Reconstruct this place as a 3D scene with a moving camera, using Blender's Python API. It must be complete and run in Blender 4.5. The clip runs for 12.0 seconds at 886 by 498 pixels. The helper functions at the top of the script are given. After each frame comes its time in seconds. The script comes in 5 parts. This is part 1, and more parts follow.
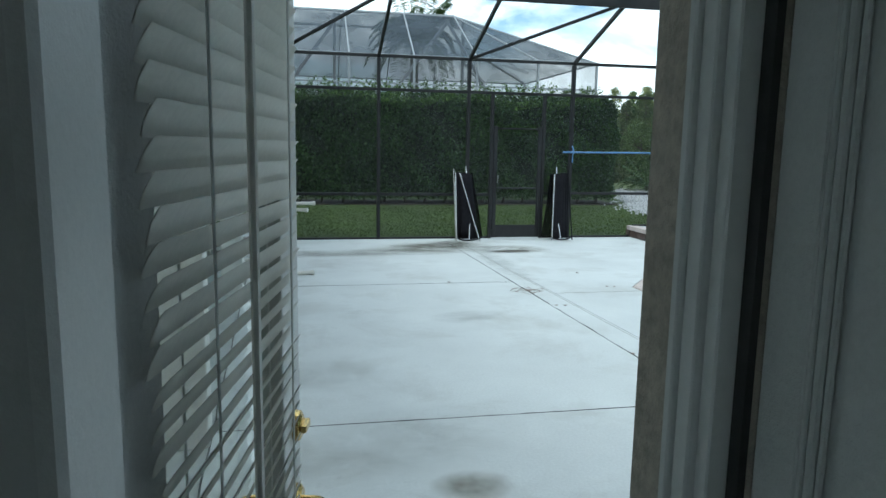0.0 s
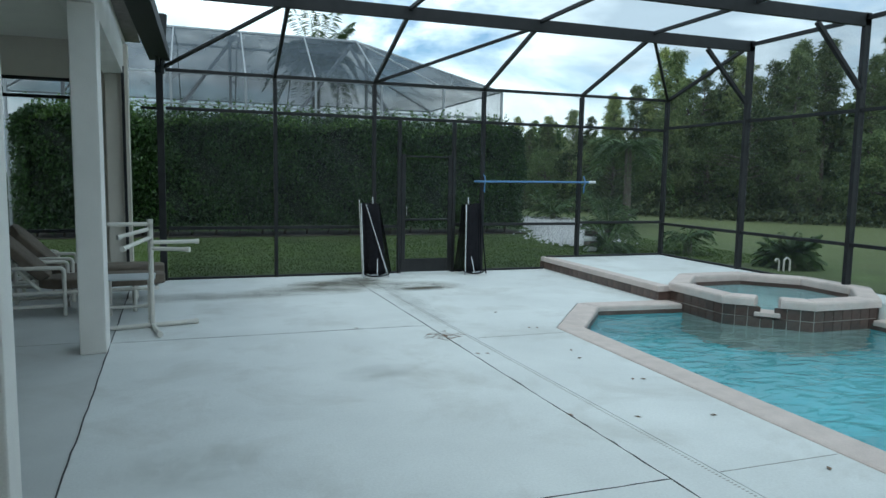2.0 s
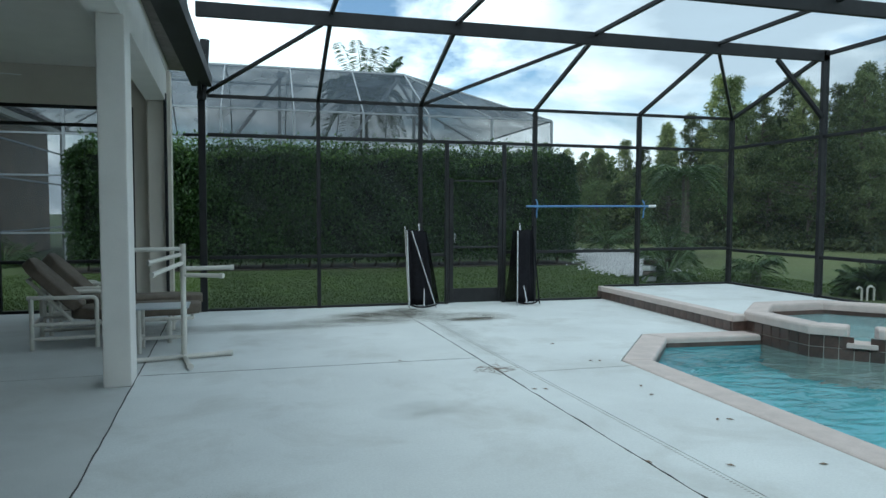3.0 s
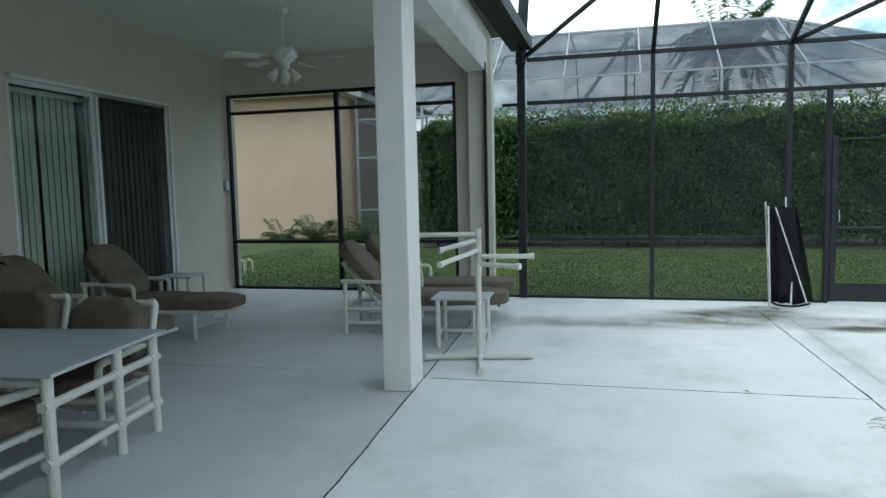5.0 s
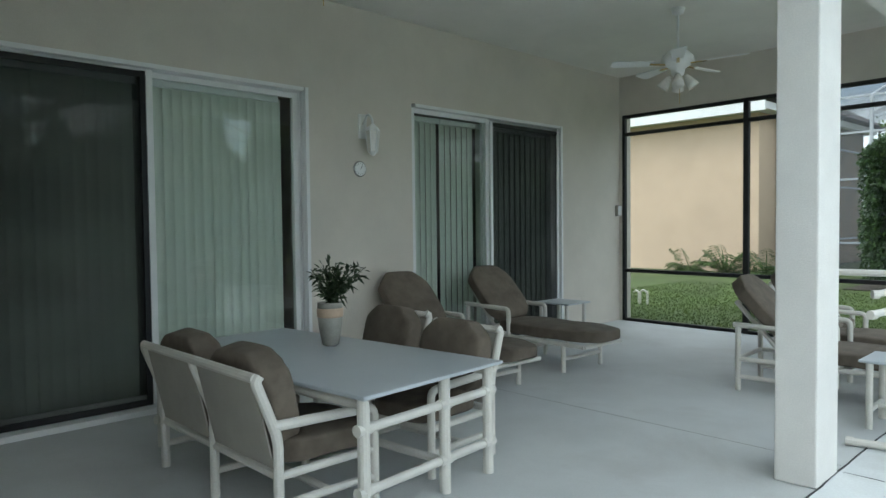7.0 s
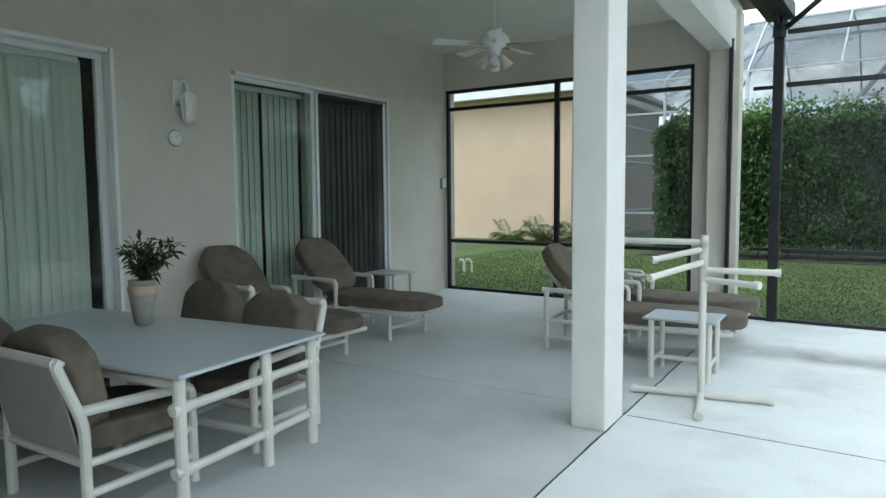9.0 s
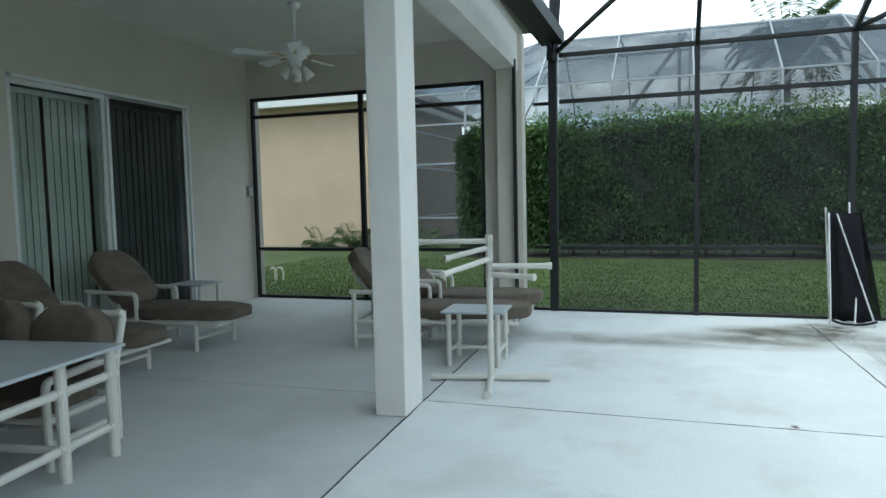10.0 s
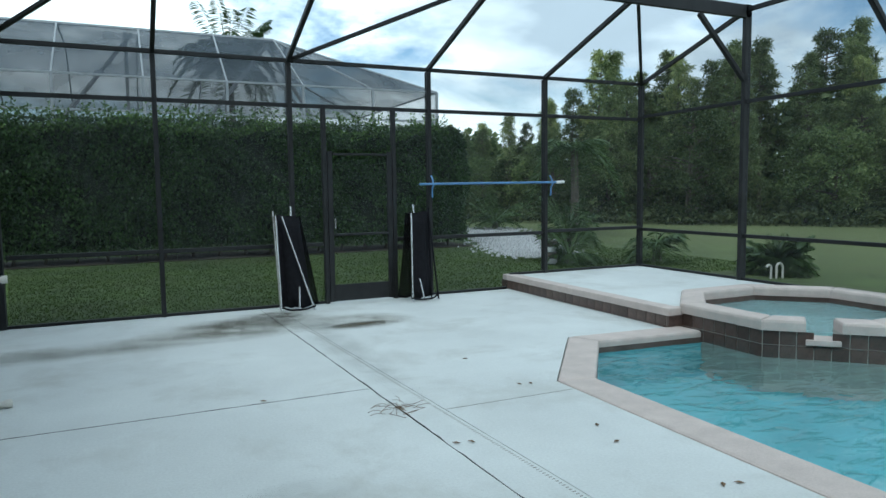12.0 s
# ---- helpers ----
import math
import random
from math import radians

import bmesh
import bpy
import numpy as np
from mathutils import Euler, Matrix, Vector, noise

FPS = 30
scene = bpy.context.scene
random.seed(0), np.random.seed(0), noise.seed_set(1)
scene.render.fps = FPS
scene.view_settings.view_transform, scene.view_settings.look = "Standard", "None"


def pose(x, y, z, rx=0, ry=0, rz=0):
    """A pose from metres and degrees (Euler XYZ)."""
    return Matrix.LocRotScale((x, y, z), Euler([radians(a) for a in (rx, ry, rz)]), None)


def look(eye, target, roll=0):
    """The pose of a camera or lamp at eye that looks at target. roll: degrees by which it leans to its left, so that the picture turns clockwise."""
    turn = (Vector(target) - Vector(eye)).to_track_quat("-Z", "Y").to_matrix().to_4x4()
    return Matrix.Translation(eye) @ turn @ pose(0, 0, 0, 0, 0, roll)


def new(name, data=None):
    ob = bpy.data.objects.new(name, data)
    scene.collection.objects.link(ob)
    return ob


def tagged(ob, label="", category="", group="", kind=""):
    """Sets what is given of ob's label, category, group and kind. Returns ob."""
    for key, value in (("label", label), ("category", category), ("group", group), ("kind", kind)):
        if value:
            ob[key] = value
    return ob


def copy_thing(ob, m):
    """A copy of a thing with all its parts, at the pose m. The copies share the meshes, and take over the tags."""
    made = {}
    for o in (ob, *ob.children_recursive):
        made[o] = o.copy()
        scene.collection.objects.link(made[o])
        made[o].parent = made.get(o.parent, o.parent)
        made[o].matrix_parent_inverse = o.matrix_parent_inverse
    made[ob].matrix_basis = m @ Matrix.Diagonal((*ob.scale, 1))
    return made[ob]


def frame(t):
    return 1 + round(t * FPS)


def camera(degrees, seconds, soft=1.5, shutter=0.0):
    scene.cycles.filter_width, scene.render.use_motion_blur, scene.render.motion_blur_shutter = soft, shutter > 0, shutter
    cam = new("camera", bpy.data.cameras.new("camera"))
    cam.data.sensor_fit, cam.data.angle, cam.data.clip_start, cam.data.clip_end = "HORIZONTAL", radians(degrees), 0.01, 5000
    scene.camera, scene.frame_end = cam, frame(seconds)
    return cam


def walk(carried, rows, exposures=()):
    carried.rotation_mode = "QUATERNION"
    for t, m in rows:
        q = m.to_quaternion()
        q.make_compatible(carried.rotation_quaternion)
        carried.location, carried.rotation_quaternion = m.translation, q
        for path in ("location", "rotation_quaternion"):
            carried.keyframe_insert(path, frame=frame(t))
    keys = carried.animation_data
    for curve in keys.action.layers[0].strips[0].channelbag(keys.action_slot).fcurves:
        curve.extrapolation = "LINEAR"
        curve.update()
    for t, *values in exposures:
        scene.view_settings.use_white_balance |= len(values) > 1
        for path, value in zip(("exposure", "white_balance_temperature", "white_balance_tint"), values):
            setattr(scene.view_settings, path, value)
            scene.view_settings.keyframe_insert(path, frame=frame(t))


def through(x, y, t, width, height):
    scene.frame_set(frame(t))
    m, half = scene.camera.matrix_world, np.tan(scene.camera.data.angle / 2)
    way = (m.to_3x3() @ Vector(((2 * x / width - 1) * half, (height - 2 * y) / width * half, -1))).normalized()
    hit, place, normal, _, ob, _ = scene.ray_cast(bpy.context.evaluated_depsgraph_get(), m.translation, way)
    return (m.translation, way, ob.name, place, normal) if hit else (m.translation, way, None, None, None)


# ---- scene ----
cam = camera(66.0, 12.0)
PATH = [
    (0, (-0.652, -3.179, 1.631), (-0.268, -1.238, 1.337), 1.0),
    (0.5, (-0.589, -2.861, 1.577), (-0.083, -0.946, 1.302), 0.7),
    (1, (-0.533, -2.695, 1.645), (-0.018, -0.78, 1.389), 0.5),
    (1.5, (-0.493, -2.524, 1.656), (0.035, -0.61, 1.421), 0.5),
    (2, (-0.481, -2.335, 1.658), (0.169, -0.455, 1.447), 1.0),
    (2.5, (-0.406, -2.116, 1.565), (0.277, -0.246, 1.377), 0.8),
    (3, (-0.298, -1.766, 1.481), (0.215, 0.164, 1.374), 0.2),
    (3.2, (-0.247, -1.633, 1.482), (0.194, 0.315, 1.397), 0.1),
    (4.8, (0.102, -0.531, 1.523), (-0.284, 1.423, 1.338), -1.4),
    (5, (0.117, -0.355, 1.522), (-0.379, 1.574, 1.342), -1.3),
    (5.5, (0.18, 0.025, 1.446), (-0.726, 1.804, 1.321), -1.8),
    (6, (0.194, 0.285, 1.464), (-0.997, 1.89, 1.377), -0.9),
    (6.5, (0.066, 0.449, 1.456), (-1.314, 1.895, 1.403), -0.9),
    (6.7, (0.003, 0.498, 1.44), (-1.423, 1.9, 1.382), -0.7),
    (7.5, (-0.005, 0.556, 1.448), (-1.56, 1.81, 1.365), -0.8),
    (8.3, (0.044, 0.581, 1.464), (-1.394, 1.963, 1.322), -0.9),
    (8.5, (0.051, 0.566, 1.466), (-1.291, 2.041, 1.316), -0.6),
    (9, (0.112, 0.518, 1.459), (-1.014, 2.163, 1.298), -0.5),
    (9.5, (0.246, 0.413, 1.455), (-0.6, 2.218, 1.301), -0.6),
    (10, (0.329, 0.292, 1.451), (-0.319, 2.178, 1.303), -1.3),
    (10.5, (0.32, 0.168, 1.474), (-0.01, 2.133, 1.3), -1.3),
    (11, (0.181, 0.033, 1.542), (0.339, 2.017, 1.348), -0.9),
    (11.5, (0.153, -0.033, 1.503), (0.713, 1.879, 1.327), -1.2),
    (12, (0.198, -0.033, 1.49), (1.033, 1.776, 1.32), -0.7),
]
walk(cam, [(t, look(eye, target, roll)) for t, eye, target, roll in PATH],
     exposures=[(0.0, 0.35, 5900, -3), (1.0, 0.08, 5850, -4), (3.0, -0.02, 5800, -5), (4.8, 0.45, 6050, -2), (5.5, 0.75, 6150, -1), (6.5, 1.2, 6400, 2),
                (8.3, 1.4, 6400, 2), (9.5, 1.0, 6150, -1), (10.5, 0.45, 5950, -3), (11.2, 0.2, 5850, -4), (12.0, 0.03, 5800, -5)])

# ---- world and sun ----
world = bpy.data.worlds.new("world")
scene.world = world
world.use_nodes = True


def nd(tree, kind, **values):
    n = tree.nodes.new(kind)
    for k, v in values.items():
        n.inputs[k.replace("_", " ")].default_value = v
    return n


def ramp(tree, fac, stops):
    n = tree.nodes.new("ShaderNodeValToRGB")
    while len(n.color_ramp.elements) < len(stops):
        n.color_ramp.elements.new(0.5)
    for e, (p, c) in zip(n.color_ramp.elements, stops):
        e.position = p
        e.color = (*c, 1) if len(c) == 3 else c
    tree.links.new(fac, n.inputs[0])
    return n.outputs[0]


def mixc(tree, fac, a, b, how="MIX"):
    n = tree.nodes.new("ShaderNodeMix")
    n.data_type, n.blend_type = "RGBA", how
    for sock, v in ((0, fac), (6, a), (7, b)):
        if isinstance(v, (int, float)):
            n.inputs[sock].default_value = v
        elif isinstance(v, tuple):
            n.inputs[sock].default_value = (*v, 1)
        else:
            tree.links.new(v, n.inputs[sock])
    return n.outputs[2]


def make_world():
    tr = world.node_tree
    tr.nodes.clear()
    out = tr.nodes.new("ShaderNodeOutputWorld")
    bg = nd(tr, "ShaderNodeBackground", Strength=0.15)
    sky = tr.nodes.new("ShaderNodeTexSky")
    sky.sky_type = "NISHITA"
    sky.sun_disc = False
    sky.sun_elevation, sky.sun_rotation = radians(48), radians(200)
    sky.dust_density, sky.ozone_density = 1.5, 2.0
    co = tr.nodes.new("ShaderNodeTexCoord")
    mp = nd(tr, "ShaderNodeMapping", Scale=(1.0, 1.0, 2.6))
    tr.links.new(co.outputs["Generated"], mp.inputs[0])
    n1 = nd(tr, "ShaderNodeTexNoise", Scale=3.1, Detail=7.0, Roughness=0.55, Distortion=0.3)
    n2 = nd(tr, "ShaderNodeTexNoise", Scale=2.3, Detail=5.0, Roughness=0.5)
    tr.links.new(mp.outputs[0], n1.inputs[0])
    tr.links.new(mp.outputs[0], n2.inputs[0])
    cover = ramp(tr, n1.outputs[0], [(0.38, (0, 0, 0)), (0.52, (1, 1, 1))])
    cloud = ramp(tr, n2.outputs[0], [(0.38, (4.4, 5.0, 5.8)), (0.58, (11.0, 11.6, 12.2))])
    both = mixc(tr, cover, sky.outputs[0], cloud)
    tr.links.new(both, bg.inputs[0])
    tr.links.new(bg.outputs[0], out.inputs[0])


make_world()
sun_data = bpy.data.lights.new("sun", "SUN")
sun_data.energy, sun_data.angle, sun_data.color = 0.7, radians(25), (1.0, 0.96, 0.9)
sun = new("sun", sun_data)
sun.matrix_world = look((0, 0, 20), (0 + 7, 8, 4))

# ---- materials ----


def material(name, base, rough=0.6, metal=0.0, vary=0.12, scale=4.0, fine=60.0, bump=0.15, grain=0.06, dirt=None, dirt_at=(0.55, 0.72), dirt_scale=1.3, rand=0.0, spec=0.5):
    """A surface with broad and fine variation, fine relief and, if given, dirt patches."""
    m = bpy.data.materials.new(name)
    m.use_nodes = True
    tr = m.node_tree
    p = tr.nodes["Principled BSDF"]
    co = tr.nodes.new("ShaderNodeTexCoord").outputs["Object"]
    a = nd(tr, "ShaderNodeTexNoise", Scale=scale, Detail=5.0, Roughness=0.6)
    b = nd(tr, "ShaderNodeTexNoise", Scale=fine, Detail=4.0, Roughness=0.7)
    tr.links.new(co, a.inputs[0])
    tr.links.new(co, b.inputs[0])
    lo = tuple(c * (1 - vary) for c in base)
    hi = tuple(min(1, c * (1 + vary)) for c in base)
    col = ramp(tr, a.outputs[0], [(0.3, lo), (0.7, hi)])
    g = ramp(tr, b.outputs[0], [(0.3, (1 - grain,) * 3), (0.7, (1 + grain,) * 3)])
    col = mixc(tr, 1.0, col, g, "MULTIPLY")
    if dirt:
        d = nd(tr, "ShaderNodeTexNoise", Scale=dirt_scale, Detail=6.0, Roughness=0.65, Distortion=0.4)
        tr.links.new(co, d.inputs[0])
        f = ramp(tr, d.outputs[0], [(dirt_at[0], (0, 0, 0)), (dirt_at[1], (1, 1, 1))])
        col = mixc(tr, f, col, dirt)
    if rand:
        info = tr.nodes.new("ShaderNodeObjectInfo")
        r = ramp(tr, info.outputs["Random"], [(0, (1 - rand,) * 3), (1, (1 + rand,) * 3)])
        col = mixc(tr, 1.0, col, r, "MULTIPLY")
    tr.links.new(col, p.inputs["Base Color"])
    p.inputs["Roughness"].default_value = rough
    p.inputs["Metallic"].default_value = metal
    p.inputs["Specular IOR Level"].default_value = spec
    if bump:
        bp = nd(tr, "ShaderNodeBump", Strength=bump, Distance=0.01)
        tr.links.new(b.outputs[0], bp.inputs["Height"])
        tr.links.new(bp.outputs[0], p.inputs["Normal"])
    return m


def leaf_material(name, dark, light, rough=0.5, through=0.25, rand=0.0, spec=0.3):
    """Foliage: colour varies leaf by leaf and in broad patches, and light passes through the blades."""
    m = bpy.data.materials.new(name)
    m.use_nodes = True
    tr = m.node_tree
    p = tr.nodes["Principled BSDF"]
    out = tr.nodes["Material Output"]
    geo = tr.nodes.new("ShaderNodeNewGeometry")
    co = tr.nodes.new("ShaderNodeTexCoord").outputs["Object"]
    n = nd(tr, "ShaderNodeTexNoise", Scale=0.9, Detail=4.0)
    tr.links.new(co, n.inputs[0])
    one = ramp(tr, geo.outputs["Random Per Island"], [(0.0, dark), (1.0, light)])
    broad = ramp(tr, n.outputs[0], [(0.3, (0.65, 0.68, 0.65)), (0.7, (1.25, 1.2, 1.1))])
    col = mixc(tr, 1.0, one, broad, "MULTIPLY")
    if rand:
        info = tr.nodes.new("ShaderNodeObjectInfo")
        col = mixc(tr, 1.0, col, ramp(tr, info.outputs["Random"], [(0, (1 - rand, 1 - rand, 1 - rand)), (0.5, (1.0, 1.0, 1.0)), (1, (1 + rand * 1.6, 1 + rand * 1.3, 1 + rand))]), "MULTIPLY")
    tr.links.new(col, p.inputs["Base Color"])
    p.inputs["Roughness"].default_value = rough
    p.inputs["Specular IOR Level"].default_value = spec
    tl = tr.nodes.new("ShaderNodeBsdfTranslucent")
    tr.links.new(col, tl.inputs[0])
    mx = nd(tr, "ShaderNodeMixShader", Fac=through)
    tr.links.new(p.outputs[0], mx.inputs[1])
    tr.links.new(tl.outputs[0], mx.inputs[2])
    tr.links.new(mx.outputs[0], out.inputs[0])
    return m


def screen_material(name, cover, colour):
    """Insect mesh seen from afar: part of the light passes, part meets the dark threads."""
    m = bpy.data.materials.new(name)
    m.use_nodes = True
    tr = m.node_tree
    tr.nodes.remove(tr.nodes["Principled BSDF"])
    out = tr.nodes["Material Output"]
    d = nd(tr, "ShaderNodeBsdfDiffuse", Color=(*colour, 1))
    t = tr.nodes.new("ShaderNodeBsdfTransparent")
    n = nd(tr, "ShaderNodeTexNoise", Scale=0.8, Detail=3.0)
    co = tr.nodes.new("ShaderNodeTexCoord").outputs["Object"]
    tr.links.new(co, n.inputs[0])
    f = ramp(tr, n.outputs[0], [(0.3, (cover * 0.8,) * 3), (0.7, (cover * 1.2,) * 3)])
    mx = tr.nodes.new("ShaderNodeMixShader")
    tr.links.new(f, mx.inputs[0])
    tr.links.new(t.outputs[0], mx.inputs[1])
    tr.links.new(d.outputs[0], mx.inputs[2])
    tr.links.new(mx.outputs[0], out.inputs[0])
    return m


def glass_material(name, tint=(0.9, 0.95, 0.93)):
    """Thin window glass: clear, with a mirror-like gloss."""
    m = bpy.data.materials.new(name)
    m.use_nodes = True
    tr = m.node_tree
    tr.nodes.remove(tr.nodes["Principled BSDF"])
    out = tr.nodes["Material Output"]
    t = nd(tr, "ShaderNodeBsdfTransparent", Color=(*tint, 1))
    g = nd(tr, "ShaderNodeBsdfGlossy", Color=(1, 1, 1, 1), Roughness=0.02)
    fr = nd(tr, "ShaderNodeFresnel", IOR=1.55)
    mx = tr.nodes.new("ShaderNodeMixShader")
    tr.links.new(fr.outputs[0], mx.inputs[0])
    tr.links.new(t.outputs[0], mx.inputs[1])
    tr.links.new(g.outputs[0], mx.inputs[2])
    tr.links.new(mx.outputs[0], out.inputs[0])
    return m


def water_material(name, tint, waves, strength):
    m = bpy.data.materials.new(name)
    m.use_nodes = True
    tr = m.node_tree
    p = tr.nodes["Principled BSDF"]
    p.inputs["Base Color"].default_value = (*tint, 1)
    p.inputs["Roughness"].default_value = 0.02
    p.inputs["IOR"].default_value = 1.33
    p.inputs["Transmission Weight"].default_value = 1.0
    co = tr.nodes.new("ShaderNodeTexCoord").outputs["Object"]
    a = nd(tr, "ShaderNodeTexNoise", Scale=waves, Detail=2.0, Roughness=0.4, Distortion=0.5)
    mp = nd(tr, "ShaderNodeMapping", Scale=(1.0, 1.7, 1.0), Rotation=(0, 0, 0.7))
    tr.links.new(co, mp.inputs[0])
    tr.links.new(mp.outputs[0], a.inputs[0])
    bp = nd(tr, "ShaderNodeBump", Strength=strength, Distance=0.26 / waves)
    tr.links.new(a.outputs[0], bp.inputs["Height"])
    tr.links.new(bp.outputs[0], p.inputs["Normal"])
    return m


COATING = material("white_concrete_coating", (0.65, 0.67, 0.66), 0.75, vary=0.08, scale=0.9, fine=60, bump=0.25, grain=0.07,
                    dirt=(0.47, 0.47, 0.44), dirt_at=(0.50, 0.80), dirt_scale=1.1)


def stain_material(name, colour, strength, scale=7.0, lo=0.36, hi=0.62):
    """A patch of mildew: thick at its middle, breaking up towards its rim."""
    m = bpy.data.materials.new(name)
    m.use_nodes = True
    tr = m.node_tree
    p, out = tr.nodes["Principled BSDF"], tr.nodes["Material Output"]
    p.inputs["Base Color"].default_value = (*colour, 1)
    p.inputs["Roughness"].default_value = 0.9
    co = tr.nodes.new("ShaderNodeTexCoord").outputs["Object"]
    gr = tr.nodes.new("ShaderNodeTexGradient")
    gr.gradient_type = "SPHERICAL"
    tr.links.new(co, gr.inputs[0])
    geo = tr.nodes.new("ShaderNodeNewGeometry")
    n = nd(tr, "ShaderNodeTexNoise", Scale=scale, Detail=8.0, Roughness=0.7, Distortion=0.1)
    tr.links.new(geo.outputs["Position"], n.inputs[0])
    f = mixc(tr, 1.0, ramp(tr, gr.outputs[0], [(0.0, (0, 0, 0)), (0.6, (1, 1, 1))]), ramp(tr, n.outputs[0], [(lo, (0, 0, 0)), (hi, (strength,) * 3)]), "MULTIPLY")
    t = tr.nodes.new("ShaderNodeBsdfTransparent")
    mx = tr.nodes.new("ShaderNodeMixShader")
    tr.links.new(f, mx.inputs[0])
    tr.links.new(t.outputs[0], mx.inputs[1])
    tr.links.new(p.outputs[0], mx.inputs[2])
    tr.links.new(mx.outputs[0], out.inputs[0])
    return m


STAIN = stain_material("mildew_stain", (0.11, 0.088, 0.045), 1.0, 5.0, 0.32, 0.66)
SMEAR = stain_material("washed_out_mildew", (0.26, 0.23, 0.165), 0.72, 2.6, 0.28, 0.75)
FAINT = stain_material("faint_grey_stain", (0.30, 0.30, 0.27), 0.30, 3.0, 0.30, 0.75)
# greyer coat than COATING, darkened further for the shade under the patio roof
PATIO = material("shaded_grey_white_coating", (0.52, 0.535, 0.525), 0.65, vary=0.08, scale=1.3, fine=90, bump=0.2, grain=0.06, dirt=(0.42, 0.42, 0.40), dirt_at=(0.52, 0.80), dirt_scale=0.8)
JOINT = material("black_joint_filler", (0.045, 0.045, 0.045), 0.8, vary=0.3)
STUCCO = material("cream_stucco", (0.61, 0.57, 0.50), 0.9, vary=0.05, scale=2, fine=140, bump=0.6, grain=0.06)
ROUGH = material("coarse_stucco", (0.50, 0.45, 0.38), 0.95, vary=0.14, scale=14, fine=42, bump=1.0, grain=0.22)
COLUMN = material("white_column_stucco", (0.75, 0.73, 0.69), 0.9, vary=0.05, scale=2.5, fine=120, bump=0.7, grain=0.06)
CEIL = material("white_ceiling_texture", (0.70, 0.68, 0.63), 0.9, vary=0.04, scale=2, fine=110, bump=0.4, grain=0.04)
WHITE = material("white_paint", (0.74, 0.75, 0.74), 0.45, vary=0.04, scale=3, fine=120, bump=0.08, grain=0.03)
BRONZE = material("dark_bronze_aluminium", (0.018, 0.0185, 0.020), 0.55, vary=0.25, scale=6, fine=200, bump=0.05, grain=0.1, spec=0.3)
PVC = material("off_white_pvc", (0.61, 0.59, 0.535), 0.35, vary=0.05, scale=6, fine=90, bump=0.03, grain=0.04, dirt=(0.55, 0.51, 0.44), dirt_at=(0.6, 0.8), dirt_scale=5)
CUSHION = material("taupe_cushion_fabric", (0.125, 0.102, 0.078), 0.9, vary=0.28, scale=7, fine=400, bump=0.35, grain=0.12)
SLING = material("beige_sling_fabric", (0.37, 0.35, 0.305), 0.9, vary=0.06, scale=5, fine=400, bump=0.3, grain=0.08)
TOP = material("frosted_white_tabletop", (0.43, 0.465, 0.485), 0.32, vary=0.03, scale=3, fine=100, bump=0.02, grain=0.02)
COPING = material("pink_tan_coping", (0.57, 0.485, 0.445), 0.7, vary=0.1, scale=5, fine=90, bump=0.3, grain=0.1)
TILE = material("brown_waterline_tile", (0.095, 0.062, 0.052), 0.3, vary=0.35, scale=7, fine=60, bump=0.08, grain=0.12, rand=0.25)
GROUT = material("pale_grout", (0.45, 0.42, 0.38), 0.9)
PLASTER = material("blue_pool_plaster", (0.20, 0.52, 0.58), 0.7, vary=0.18, scale=1.2, fine=30, bump=0.1, grain=0.05)
SPAPLASTER = material("pale_spa_plaster", (0.46, 0.64, 0.66), 0.7, vary=0.15, scale=3, fine=30, bump=0.1, grain=0.05)
WATER = water_material("pool_water", (0.76, 0.94, 0.96), 3.0, 0.32)
SPAWATER = water_material("spa_water", (0.90, 0.97, 0.98), 13.0, 1.0)
SCREEN = screen_material("charcoal_screen", 0.30, (0.05, 0.055, 0.06))
ROOFSCREEN = screen_material("charcoal_roof_screen", 0.10, (0.05, 0.055, 0.06))
PALESCREEN = screen_material("grey_screen", 0.68, (0.095, 0.112, 0.130))
PALEWALL = screen_material("grey_wall_screen", 0.32, (0.16, 0.17, 0.19))
GLASS = glass_material("door_glass")
BLIND = material("pale_green_vertical_blind", (0.56, 0.60, 0.53), 0.75, vary=0.05, scale=3, fine=150, bump=0.1, grain=0.03)
# dark wall colour that helps keep the closed rooms dim
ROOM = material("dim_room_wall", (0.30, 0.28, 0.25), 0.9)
GRASS_GROUND = material("lawn_soil", (0.058, 0.088, 0.021), 0.95, vary=0.4, scale=0.8, fine=25, bump=0.3, grain=0.2, dirt=(0.072, 0.082, 0.028), dirt_at=(0.5, 0.75), dirt_scale=0.35)


def dry_out(m):
    """The open field east of the hedge is drier and paler than the lawn between the houses."""
    tr = m.node_tree
    p = tr.nodes["Principled BSDF"]
    old = p.inputs["Base Color"].links[0].from_socket
    sep = tr.nodes.new("ShaderNodeSeparateXYZ")
    tr.links.new(tr.nodes.new("ShaderNodeTexCoord").outputs["Object"], sep.inputs[0])
    rng = nd(tr, "ShaderNodeMapRange")
    rng.inputs["From Min"].default_value, rng.inputs["From Max"].default_value = 9.0, 17.0
    rng.inputs["To Max"].default_value = 0.8
    tr.links.new(sep.outputs[0], rng.inputs["Value"])
    tr.links.new(mixc(tr, rng.outputs[0], old, (0.135, 0.155, 0.058)), p.inputs["Base Color"])


